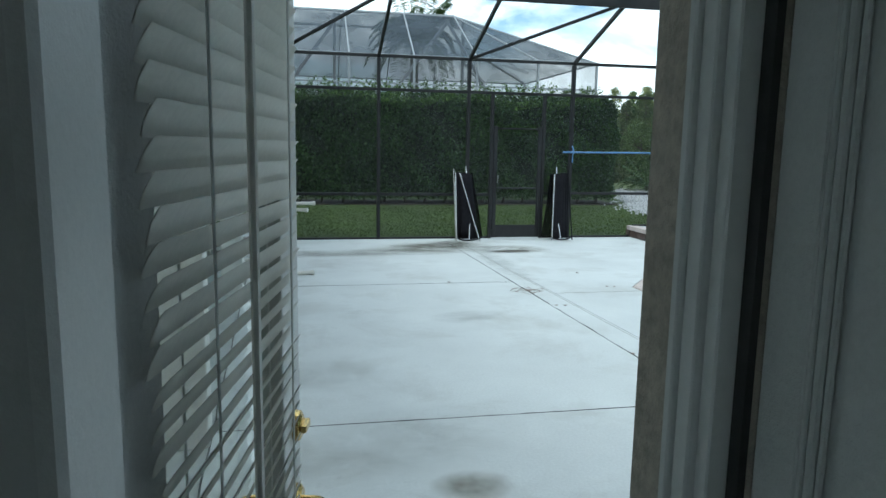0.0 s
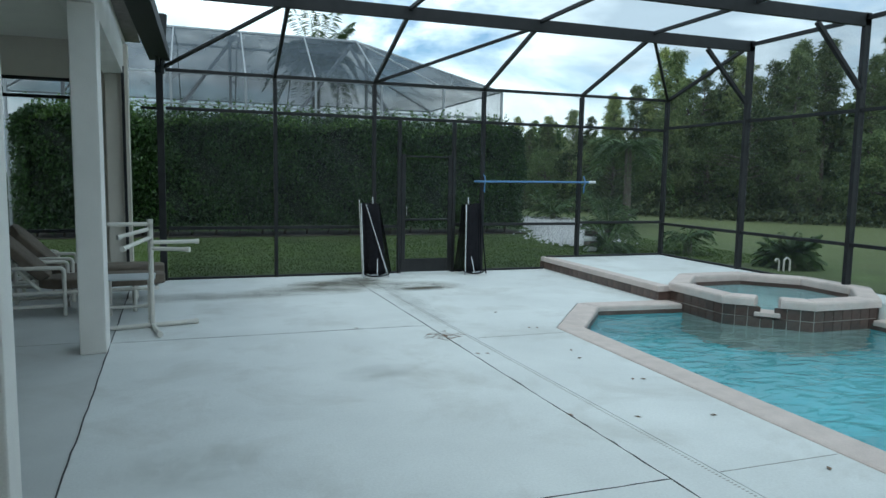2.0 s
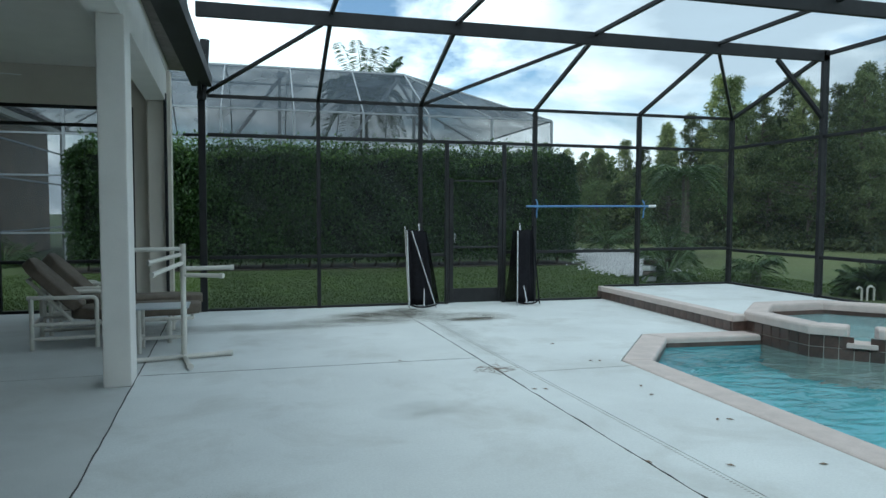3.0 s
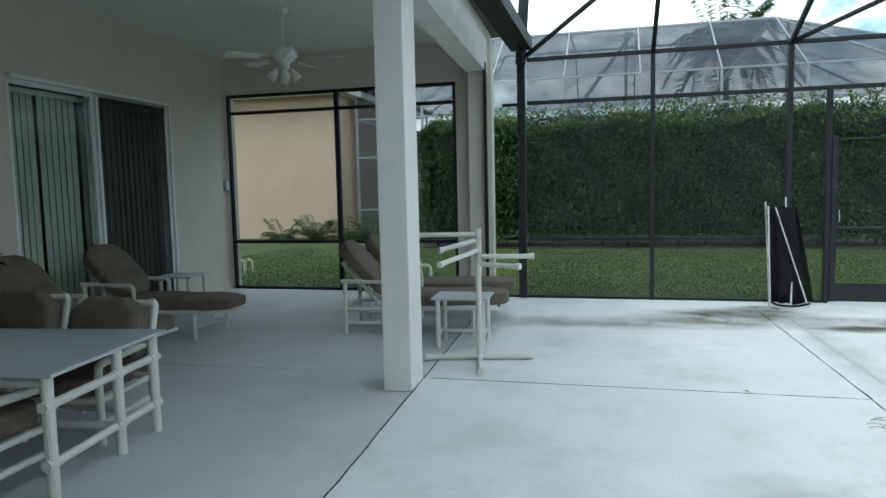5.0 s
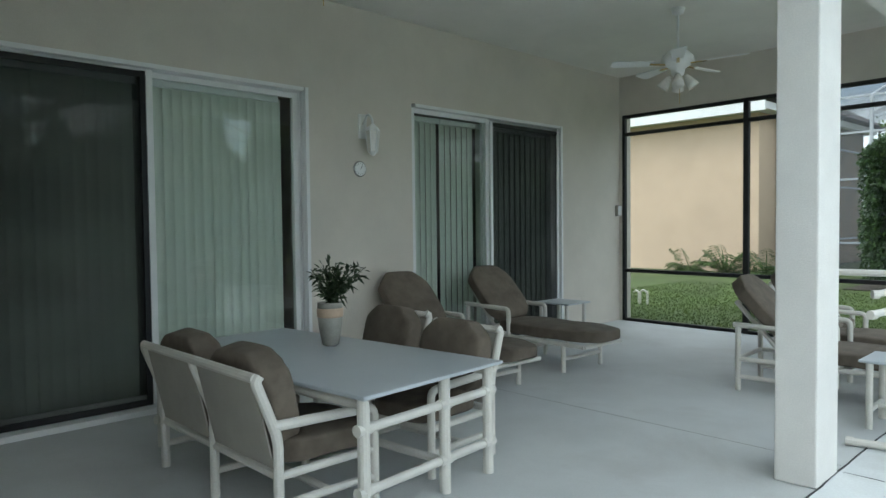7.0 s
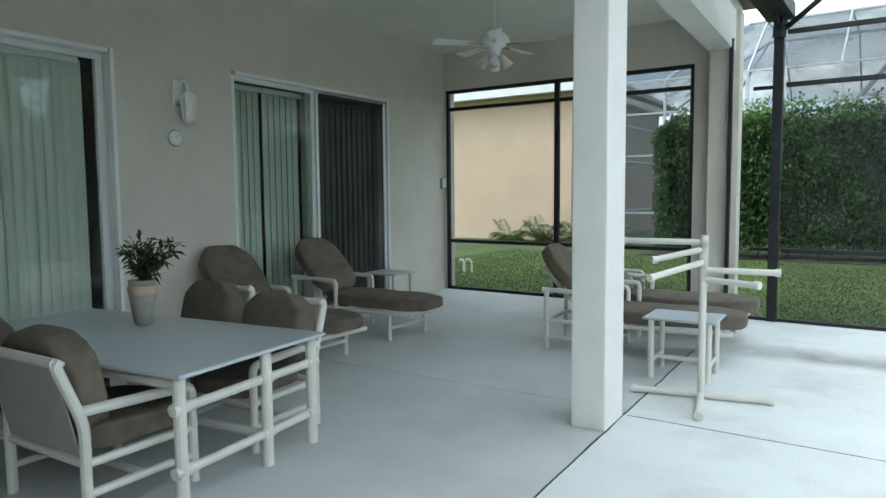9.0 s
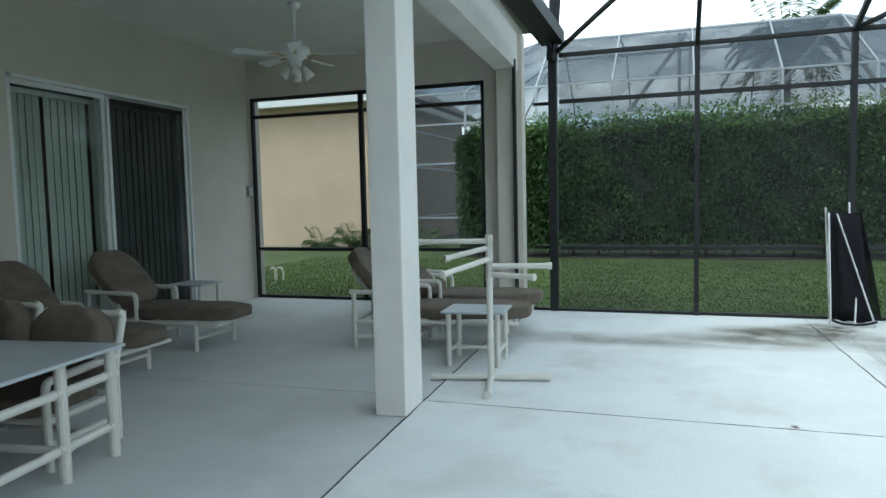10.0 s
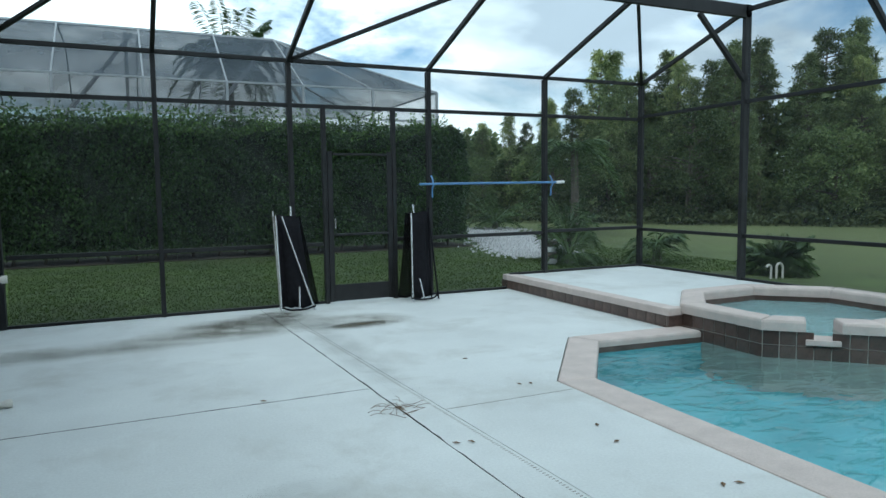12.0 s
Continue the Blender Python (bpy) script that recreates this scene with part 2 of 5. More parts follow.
dry_out(GRASS_GROUND)
GRASS = leaf_material("grass_blades", (0.066, 0.108, 0.023), (0.092, 0.142, 0.032), 0.85, 0.4, 0.0, 0.1)
HEDGE = leaf_material("hedge_leaves", (0.010, 0.028, 0.008), (0.062, 0.128, 0.030), 0.38, 0.25, 0.0, 0.45)
HEDGE_NEW = leaf_material("young_hedge_leaves", (0.035, 0.075, 0.018), (0.13, 0.22, 0.05), 0.4, 0.35, 0.0, 0.4)
# near-black colour that stands for the shade deep in the hedge
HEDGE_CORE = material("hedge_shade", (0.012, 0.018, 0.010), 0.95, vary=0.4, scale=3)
PINE = leaf_material("pine_needles", (0.085, 0.130, 0.060), (0.31, 0.37, 0.175), 0.6, 0.40, 0.5)
OAK = leaf_material("broadleaf_foliage", (0.055, 0.095, 0.040), (0.24, 0.31, 0.135), 0.5, 0.40, 0.5)
FROND = leaf_material("palm_fronds", (0.045, 0.085, 0.03), (0.12, 0.19, 0.065), 0.45)
BARK = material("grey_bark", (0.13, 0.11, 0.09), 0.95, vary=0.35, scale=6, fine=40, bump=0.8, grain=0.25)
TAN = material("tan_house_stucco", (0.54, 0.41, 0.295), 0.9, vary=0.04, scale=1.2, fine=80, bump=0.4, grain=0.05)
GRAVEL = material("white_gravel", (0.52, 0.52, 0.52), 0.9, vary=0.2, scale=8, fine=30, bump=0.6, grain=0.3)
BLUE = material("blue_pole_paint", (0.10, 0.22, 0.42), 0.35, vary=0.15, scale=8)
STEEL = material("bright_aluminium_tube", (0.70, 0.70, 0.70), 0.25, 0.9, vary=0.05)
BLACKNET = material("black_mesh_fabric", (0.010, 0.010, 0.013), 0.8, vary=0.3, scale=20, fine=400, bump=0.3, spec=0.15)
BLACKMESH = screen_material("black_see_through_mesh", 0.72, (0.012, 0.012, 0.014))
BRASS = material("polished_brass", (0.62, 0.45, 0.18), 0.2, 1.0, vary=0.15, scale=10)
SLAT = material("white_vinyl_slat", (0.66, 0.65, 0.60), 0.5, vary=0.04, scale=4, fine=100, bump=0.05)
DOORWHITE = material("white_wood_grain_door", (0.62, 0.63, 0.62), 0.4, vary=0.05, scale=3, fine=140, bump=0.25, grain=0.05)
CLAY = material("terracotta_glaze", (0.44, 0.33, 0.24), 0.5, vary=0.12, scale=12, fine=70, bump=0.15)
STONEGREY = material("grey_stone_vase", (0.27, 0.265, 0.235), 0.7, vary=0.12, scale=12, fine=70, bump=0.2)
SCRUB = leaf_material("low_scrub_leaves", (0.035, 0.055, 0.028), (0.13, 0.155, 0.075), 0.6, 0.3, 0.0)
PLANT = leaf_material("silk_plant_leaves", (0.02, 0.035, 0.018), (0.06, 0.09, 0.045), 0.5)
TWIG = material("dry_twig", (0.17, 0.11, 0.065), 0.9, vary=0.4, scale=20)
FROST = material("frosted_lamp_glass", (0.72, 0.70, 0.66), 0.25, vary=0.03)
ROOFTILE = material("grey_roof_shingle", (0.22, 0.20, 0.19), 0.9, vary=0.2, scale=5, fine=30, bump=0.5, grain=0.2)
CAGEGREY = material("weathered_white_aluminium", (0.34, 0.36, 0.38), 0.5, vary=0.08)
SOIL = material("shaded_mulch", (0.05, 0.04, 0.03), 0.95, vary=0.4, scale=4, fine=30, bump=0.6, grain=0.3)

# ---- mesh helpers ----


def put(name, bm, mat, parent=None, m=None, smooth=False):
    me = bpy.data.meshes.new(name)
    bmesh.ops.recalc_face_normals(bm, faces=bm.faces)
    if smooth:
        for f in bm.faces:
            f.smooth = True
    bm.to_mesh(me)
    bm.free()
    me.materials.append(mat)
    ob = new(name, me)
    if parent:
        ob.parent = parent
    if m is not None:
        ob.matrix_basis = m
    return ob


def part(name, bm, mat, parent, label="", m=None, smooth=False):
    ob = put(name, bm, mat, parent, m, smooth)
    if label:
        ob["label"] = label
    return ob


def raw(name, verts, faces, mat, parent=None, smooth=False):
    me = bpy.data.meshes.new(name)
    me.from_pydata(verts, [], faces)
    me.update()
    if smooth:
        me.polygons.foreach_set("use_smooth", [True] * len(me.polygons))
    me.materials.append(mat)
    ob = new(name, me)
    if parent:
        ob.parent = parent
    return ob


def thing(name, m, label, category, group="", kind=""):
    ob = new(name)
    ob.matrix_basis = m
    ob.empty_display_size = 0.1
    return tagged(ob, label, category, group, kind)


def add_box(bm, x0, x1, y0, y1, z0, z1, bevel=0.0, seg=2):
    vs = bmesh.ops.create_cube(bm, size=1, matrix=Matrix.Translation(((x0 + x1) / 2, (y0 + y1) / 2, (z0 + z1) / 2)) @ Matrix.Diagonal((abs(x1 - x0), abs(y1 - y0), abs(z1 - z0), 1)))["verts"]
    if bevel:
        es = {e for v in vs for e in v.link_edges}
        bmesh.ops.bevel(bm, geom=list(es), offset=bevel, segments=seg, affect="EDGES", profile=0.5)
    return bm


def bx(x0, x1, y0, y1, z0, z1, bevel=0.0, seg=2):
    return add_box(bmesh.new(), x0, x1, y0, y1, z0, z1, bevel, seg)


def add_tube(bm, pts, r, seg=10, cap=True):
    """A round tube along a line of points, mitred at the corners."""
    pts = [Vector(p) for p in pts]
    rings = []
    side = None
    for i, p in enumerate(pts):
        a = (p - pts[i - 1]).normalized() if i else (pts[1] - p).normalized()
        b = (pts[i + 1] - p).normalized() if i + 1 < len(pts) else a
        d = (a + b).normalized()
        if side is None:
            side = d.orthogonal().normalized()
        side = (side - d * side.dot(d)).normalized()
        up = d.cross(side)
        rr = r[i] if isinstance(r, (list, tuple)) else r
        rings.append([bm.verts.new(p + (side * math.cos(q) + up * math.sin(q)) * rr) for q in (2 * math.pi * k / seg for k in range(seg))])
    for u, v in zip(rings, rings[1:]):
        for k in range(seg):
            bm.faces.new((u[k], u[(k + 1) % seg], v[(k + 1) % seg], v[k]))
    if cap:
        bm.faces.new(rings[0][::-1])
        bm.faces.new(rings[-1])
    return bm


def tube(pts, r, seg=10):
    return add_tube(bmesh.new(), pts, r, seg)


def bend(pts, radius, steps=4):
    """Rounds the inner corners of a line of points."""
    pts = [Vector(p) for p in pts]
    res = [pts[0]]
    for a, b, c in zip(pts, pts[1:], pts[2:]):
        u, v = (a - b), (c - b)
        k = min(radius, u.length * 0.45, v.length * 0.45)
        p, q = b + u.normalized() * k, b + v.normalized() * k
        for s in range(steps + 1):
            f = s / steps
            res.append(p * (1 - f) ** 2 + b * 2 * f * (1 - f) + q * f ** 2)
    return res + [pts[-1]]


def bar(p, q, w, h, bevel=0.004):
    """A square bar from p to q."""
    p, q = Vector(p), Vector(q)
    bm = bx(-w / 2, w / 2, -h / 2, h / 2, 0, (q - p).length, bevel, 1)
    bmesh.ops.transform(bm, matrix=Matrix.Translation(p) @ (q - p).to_track_quat("Z", "Y").to_matrix().to_4x4(), verts=bm.verts)
    return bm


def prism(poly, z0, z1, bevel=0.0):
    bm = bmesh.new()
    vs = [bm.verts.new((x, y, z0)) for x, y in poly]
    f = bm.faces.new(vs)
    r = bmesh.ops.extrude_face_region(bm, geom=[f])
    top = [v for v in r["geom"] if isinstance(v, bmesh.types.BMVert)]
    bmesh.ops.translate(bm, verts=top, vec=(0, 0, z1 - z0))
    if bevel:
        es = [e for e in bm.edges if all(v in top for v in e.verts)]
        bmesh.ops.bevel(bm, geom=es, offset=bevel, segments=2, affect="EDGES", profile=0.5)
    return bm


def lathe(prof, seg=24):
    bm = bmesh.new()
    rings = [[bm.verts.new((r * math.cos(2 * math.pi * k / seg), r * math.sin(2 * math.pi * k / seg), z)) for k in range(seg)] for r, z in prof]
    for u, v in zip(rings, rings[1:]):
        for k in range(seg):
            bm.faces.new((u[k], u[(k + 1) % seg], v[(k + 1) % seg], v[k]))
    bm.faces.new(rings[0][::-1])
    bm.faces.new(rings[-1])
    return bm


def raw_quad(pts):
    bm = bmesh.new()
    bm.faces.new([bm.verts.new(p) for p in pts])
    return bm


def leaves(spots, normals, length, width, rng, droop=0.3):
    """Four-cornered leaf blades at the given spots, as plain vertex and face lists."""
    n = len(spots)
    d = rng.normal(size=(n, 3)) + normals * 1.0
    d /= np.linalg.norm(d, axis=1)[:, None]
    s = np.cross(d, rng.normal(size=(n, 3)))
    s /= np.linalg.norm(s, axis=1)[:, None]
    ln = length * rng.uniform(0.7, 1.3, n)[:, None]
    wd = width * rng.uniform(0.7, 1.3, n)[:, None]
    drop = np.zeros((n, 3))
    drop[:, 2] = -droop
    tip = spots + d * ln + drop * ln
    mid = spots + d * ln * 0.5
    v = np.stack([spots, mid + s * wd / 2, tip, mid - s * wd / 2], 1).reshape(-1, 3)
    f = np.arange(4 * n).reshape(-1, 4)
    return v, f


def leaf_mesh(name, v, f, mat, parent=None):
    return raw(name, v.tolist(), f.tolist(), mat, parent)


# The house stands at a slight angle to the pool cage.
HOUSE = pose(-1.373, 4.415, 0, 0, 0, 2.6)


def house(u, v):
    p = HOUSE @ Vector((u, v, 0))
    return (p.x, p.y)


def house_box(name, u0, u1, v0, v1, z0, z1, mat, bevel=0.0):
    return put(name, bx(u0, u1, v0, v1, z0, z1, bevel), mat, None, HOUSE)

# ---- ground, deck and pool ----
def structure(ob, label, category):
    return tagged(ob, label, category, "", "structure")


POOL = [(3.50, -4.5), (3.50, 4.25), (4.33, 5.31), (5.61, 5.20), (5.61, 4.50), (6.31, 3.80), (7.2, 3.80), (7.2, -4.5)]
SPA_C, SPA_R = Vector((6.79, 4.96)), 1.36


def octagon(r, cx=SPA_C.x, cy=SPA_C.y):
    return [(cx + r * math.cos(radians(22.5 + 45 * k)), cy + r * math.sin(radians(22.5 + 45 * k))) for k in range(8)]


def edge_x(y):
    return -1.373 - 0.0445 * (y - 4.415)


def make_ground():
    far = 400.0
    hole = [(3.3, -4.6), (8.12, -4.6), (8.12, 6.5), (3.3, 6.5)]
    outer = [(-far, -far), (far, -far), (far, far), (-far, far)]
    v = [(x, y, -0.10) for x, y in hole + outer]
    f = [(k, (k + 1) % 4, 4 + (k + 1) % 4, 4 + k) for k in range(4)]
    structure(raw("ground", v, [q[::-1] for q in f], GRASS_GROUND), "mown green lawn around the pool cage", "lawn")


def make_deck():
    base = structure(put("pool_deck", prism([(-1.9, -6), (3.3, -6), (3.3, 4.5), (4.15, 5.7), (5.5, 5.6), (5.5, 9.0), (-1.9, 9.0)], -0.25, -0.03), JOINT), "white coated concrete pool deck with dark joints", "deck")
    cuts = [-6.0, -1.2, 0.70, 4.81, 8.98]

    def long_x(y):
        return 1.962 - 0.031 * y

    def drain_x(y):
        return 2.268 - 0.046 * y

    for y0, y1 in zip(cuts, cuts[1:]):
        part("slab", prism([(edge_x(y0) + 0.004, y0 + 0.004), (long_x(y0) - 0.004, y0 + 0.004), (long_x(y1) - 0.004, y1 - 0.004), (edge_x(y1) + 0.004, y1 - 0.004)], -0.12, 0.0), COATING, base)
    part("slab", prism([(long_x(-6) + 0.004, -6), (drain_x(-6) - 0.032, -6), (drain_x(8.98) - 0.032, 8.98), (long_x(8.98) + 0.004, 8.98)], -0.12, -0.001), COATING, base)

    def right_slab(pts):
        part("slab", prism([(drain_x(y) + 0.032 if x is None else x, y) for x, y in pts], -0.12, 0.0), COATING, base)

    right_slab([(None, -6), (3.18, -6), (3.18, 0.69), (None, 0.69)])
    right_slab([(None, 0.698), (3.18, 0.698), (3.18, 4.10), (None, 4.10)])
    right_slab([(None, 4.108), (3.18, 4.108), (3.175, 4.335), (4.175, 5.605), (5.38, 5.52), (5.38, 8.98), (None, 8.98)])
    # drain: a low strip with a row of slots
    part("drain_strip", prism([(drain_x(-6) - 0.0315, -6), (drain_x(-6) + 0.0315, -6), (drain_x(8.97) + 0.0315, 8.97), (drain_x(8.97) - 0.0315, 8.97)], -0.05, -0.004), COATING, base)
    bm = bmesh.new()
    for k in range(300):
        y = -1.2 + k * 0.028
        add_box(bm, drain_x(y) - 0.010, drain_x(y) + 0.010, y, y + 0.009, -0.0045, -0.0035)
    tagged(part("drain_slots", bm, STONEGREY, base), kind="stuff")
    # wandering black filler between the house slab and the deck
    rng = random.Random(4)
    pts = []
    for k in range(72):
        y = -3.0 + k * 0.1625
        pts.append((edge_x(y) + rng.uniform(-0.006, 0.006), y, 0.001))
    part("joint_filler", tube(pts, 0.0055, 5), JOINT, base)
    ys = [-3.0 + 11.4 * k / 110 for k in range(111)]
    part("joint_filler", tube([(long_x(y) + rng.uniform(-0.005, 0.005), y, 0.0) for y in ys], [0.0042 * rng.uniform(0.3, 1.5) for y in ys], 5), JOINT, base)
    for y, r in ((0.70, 0.0032), (4.81, 0.0026)):
        x1 = long_x(y) - 0.02
        part("joint_filler", tube([(edge_x(y) + 0.02 + (x1 - edge_x(y)) * k / 40, y + rng.uniform(-0.003, 0.003), 0.0) for k in range(41)], [r * rng.uniform(0.5, 1.3) for k in range(41)], 5), JOINT, base)
    for y in (0.694, 4.104):
        part("joint_filler", tube([(drain_x(y) + 0.04, y, 0.0), (3.16, y, 0.0)], 0.002, 5), STONEGREY, base)
    # patio slab of the house
    slab = structure(put("patio_floor", prism([house(-4.45, -8.2), house(0.0, -8.2), house(0.0, 4.95), house(-4.45, 5.1)], -0.12, 0.0), PATIO), "white coated concrete floor of the covered patio", "floor")
    part("expansion_line", bar((*house(-4.2, 0.55), 0.0005), (*house(-0.02, 0.50), 0.0005), 0.0025, 0.002, 0), STONEGREY, slab)


def blot(cx, cy, rx, ry, mat, turn=0.0, label="brown mildew stain on the white deck"):
    """A flat stain a millimetre over the slab."""
    bm = bmesh.new()
    bmesh.ops.create_circle(bm, cap_ends=True, radius=1.0, segments=24)
    ob = put("stain", bm, mat, None, pose(cx, cy, 0.0015, 0, 0, turn) @ Matrix.Diagonal((rx, ry, 1, 1)))
    return tagged(ob, label, "stain", "deck stains", "stuff")


def make_pool():
    shell = structure(thing("pool_shell", pose(0, 0, 0), "light blue plastered swimming pool basin", "pool"), "", "")
    part("basin_floor", prism(POOL, -1.45, -1.35), PLASTER, shell)
    for (ax, ay), (bx_, by) in zip(POOL, POOL[1:] + POOL[:1]):
        d = Vector((bx_ - ax, by - ay)).normalized()
        n = Vector((-d.y, d.x)) * 0.12
        part("basin_wall", prism([(ax, ay), (bx_, by), (bx_ + n.x, by + n.y), (ax + n.x, ay + n.y)], -1.4, -0.16), PLASTER, shell)
        part("waterline_band", prism([(ax, ay), (bx_, by), (bx_ + n.x, by + n.y), (ax + n.x, ay + n.y)], -0.159, -0.045), TILE, shell)
    w = put("water", prism(POOL, -0.30, -0.105), WATER)
    w.data.clear_geometry()
    w.data.from_pydata([(x, y, -0.105) for x, y in POOL], [], [tuple(range(8))[::-1]])
    w.data.materials.clear()
    w.data.materials.append(WATER)
    w.visible_shadow = False
    structure(w, "clear turquoise pool water with small ripples", "water")
    cop = structure(thing("pool_coping", pose(0, 0, 0), "pinkish tan bullnose coping round the pool", "coping"), "", "")
    outer = [(3.18, -4.8), (3.18, 4.33), (4.18, 5.60), (5.55, 5.50)]
    inner = [(3.49, -4.8), (3.49, 4.25), (4.33, 5.30), (5.56, 5.20)]
    for k in range(3):
        part("coping_stone", prism([outer[k], inner[k], inner[k + 1], outer[k + 1]], -0.06, 0.012, 0.026), COPING, cop)
    part("coping_stone", prism([(7.19, -4.8), (7.19, 3.70), (7.49, 3.70), (7.49, -4.8)], -0.06, 0.012, 0.026), COPING, cop)
    structure(put("side_deck", prism([(7.50, -6), (8.0, -6), (8.0, 3.3), (7.50, 3.3)], -0.12, 0.0), COATING), "narrow white deck strip beyond the pool", "deck")


def make_spa():
    o = octagon(SPA_R)
    deck = structure(put("raised_deck", prism([(5.41, 8.98), (5.41, 5.51), (5.55, 5.49), (6.26, 6.20), (7.32, 6.20), (7.94, 5.49), (7.94, 4.43), (7.32, 3.74), (7.5, 3.3), (7.95, 3.3), (7.95, 8.98)], -0.1, 0.205), COATING), "raised white deck beside the spa", "deck")
    part("coping_edge", prism([(5.36, 5.46), (5.58, 5.46), (5.58, 5.56), (5.54, 5.56), (5.54, 8.98), (5.36, 8.98)], 0.135, 0.216, 0.014), COPING, deck)
    part("riser", bx(5.385, 5.405, 5.51, 8.95, -0.02, 0.135), GROUT, deck)
    part("end_riser", bx(5.376, 5.58, 5.475, 5.508, -0.02, 0.134), TILE, deck)
    t = bx(-0.006, 0.006, 0, 0.148, 0, 0.125, 0.002, 1)
    first = part("tile", t, TILE, deck, "", pose(5.38, 5.52, 0.006))
    for k in range(1, 23):
        c = new("tile", first.data)
        c.parent, c.matrix_basis = deck, pose(5.38, 5.52 + 0.153 * k, 0.006)
    spa = structure(thing("spa", pose(0, 0, 0), "raised octagonal spa with tan coping and brown tiles", "spa"), "", "")
    inn = octagon(1.08)
    for k in range(8):
        a, b, c, d = Vector(o[k]), Vector(o[(k + 1) % 8]), Vector(inn[(k + 1) % 8]), Vector(inn[k])
        mid = ((a + b) / 2)
        if k == 4:
            g0, g1 = 0.36, 0.64
            part("coping_stone", prism([tuple(a), tuple(a.lerp(b, g0)), tuple(d.lerp(c, g0)), tuple(d)], 0.155, 0.262, 0.03), COPING, spa)
            part("coping_stone", prism([tuple(a.lerp(b, g1)), tuple(b), tuple(c), tuple(d.lerp(c, g1))], 0.155, 0.262, 0.03), COPING, spa)
            part("spillway", prism([tuple(a.lerp(b, g0)), tuple(a.lerp(b, g1)), tuple(d.lerp(c, g1)), tuple(d.lerp(c, g0))], 0.035, 0.085, 0.008), COPING, spa, "pale stone spillway lip")
        else:
            part("coping_stone", prism([tuple(a), tuple(b), tuple(c), tuple(d)], 0.155, 0.262, 0.03), COPING, spa)
        # wall ring under the coping
        ins = 0.04
        a2, b2 = a.lerp(SPA_C, ins / 1.38), b.lerp(SPA_C, ins / 1.38)
        top = -0.012 if k == 4 else 0.157
        part("wall", prism([tuple(a2), tuple(b2), tuple(c), tuple(d)], -1.3, top), GROUT, spa)
        if k == 4:
            for g in ((0, 0.36), (0.64, 1)):
                part("wall", prism([tuple(a2.lerp(b2, g[0])), tuple(a2.lerp(b2, g[1])), tuple(d.lerp(c, g[1])), tuple(d.lerp(c, g[0]))], -0.011, 0.157), GROUT, spa)
        if k in (3, 4, 5):
            along = (b2 - a2)
            yaw = math.degrees(math.atan2(along.y, along.x))
            count = 7
            w = along.length / count
            tile = bx(0.004, w - 0.004, -0.008, 0.008, 0, 0.128, 0.002, 1)
            me = None
            for row in range(2):
                for j in range(count):
                    if k == 4 and row == 1 and j in (3,):
                        continue
                    p = a2 + along * (j / count)
                    m = pose(p.x, p.y, -0.115 + row * 0.135, 0, 0, yaw)
                    if me is None:
                        ob = part("tile", tile, TILE, spa, "", m)
                        me = ob.data
                    else:
                        ob = new("tile", me)
                        ob.parent, ob.matrix_basis = spa, m
    part("basin_floor", prism(octagon(1.1), -0.9, -0.85), SPAPLASTER, spa)
    ring = octagon(1.079)
    ring2 = octagon(1.06)
    for k in range(8):
        part("inner_band", prism([ring[k], ring[(k + 1) % 8], ring2[(k + 1) % 8], ring2[k]], 0.02, 0.07 if k == 4 else 0.156), TILE, spa)
        part("inner_wall", prism([ring[k], ring[(k + 1) % 8], ring2[(k + 1) % 8], ring2[k]], -0.85, 0.018), SPAPLASTER, spa)
    w = raw("spa_water", [(x, y, 0.112) for x, y in octagon(1.078)], [tuple(range(8))], SPAWATER)
    w.visible_shadow = False
    structure(w, "rippled pale blue water in the spa", "water")


make_ground()
make_deck()
make_pool()
make_spa()

# ---- house: walls, ceiling, openings ----
WALL_U, CEIL_Z = -4.22, 3.57


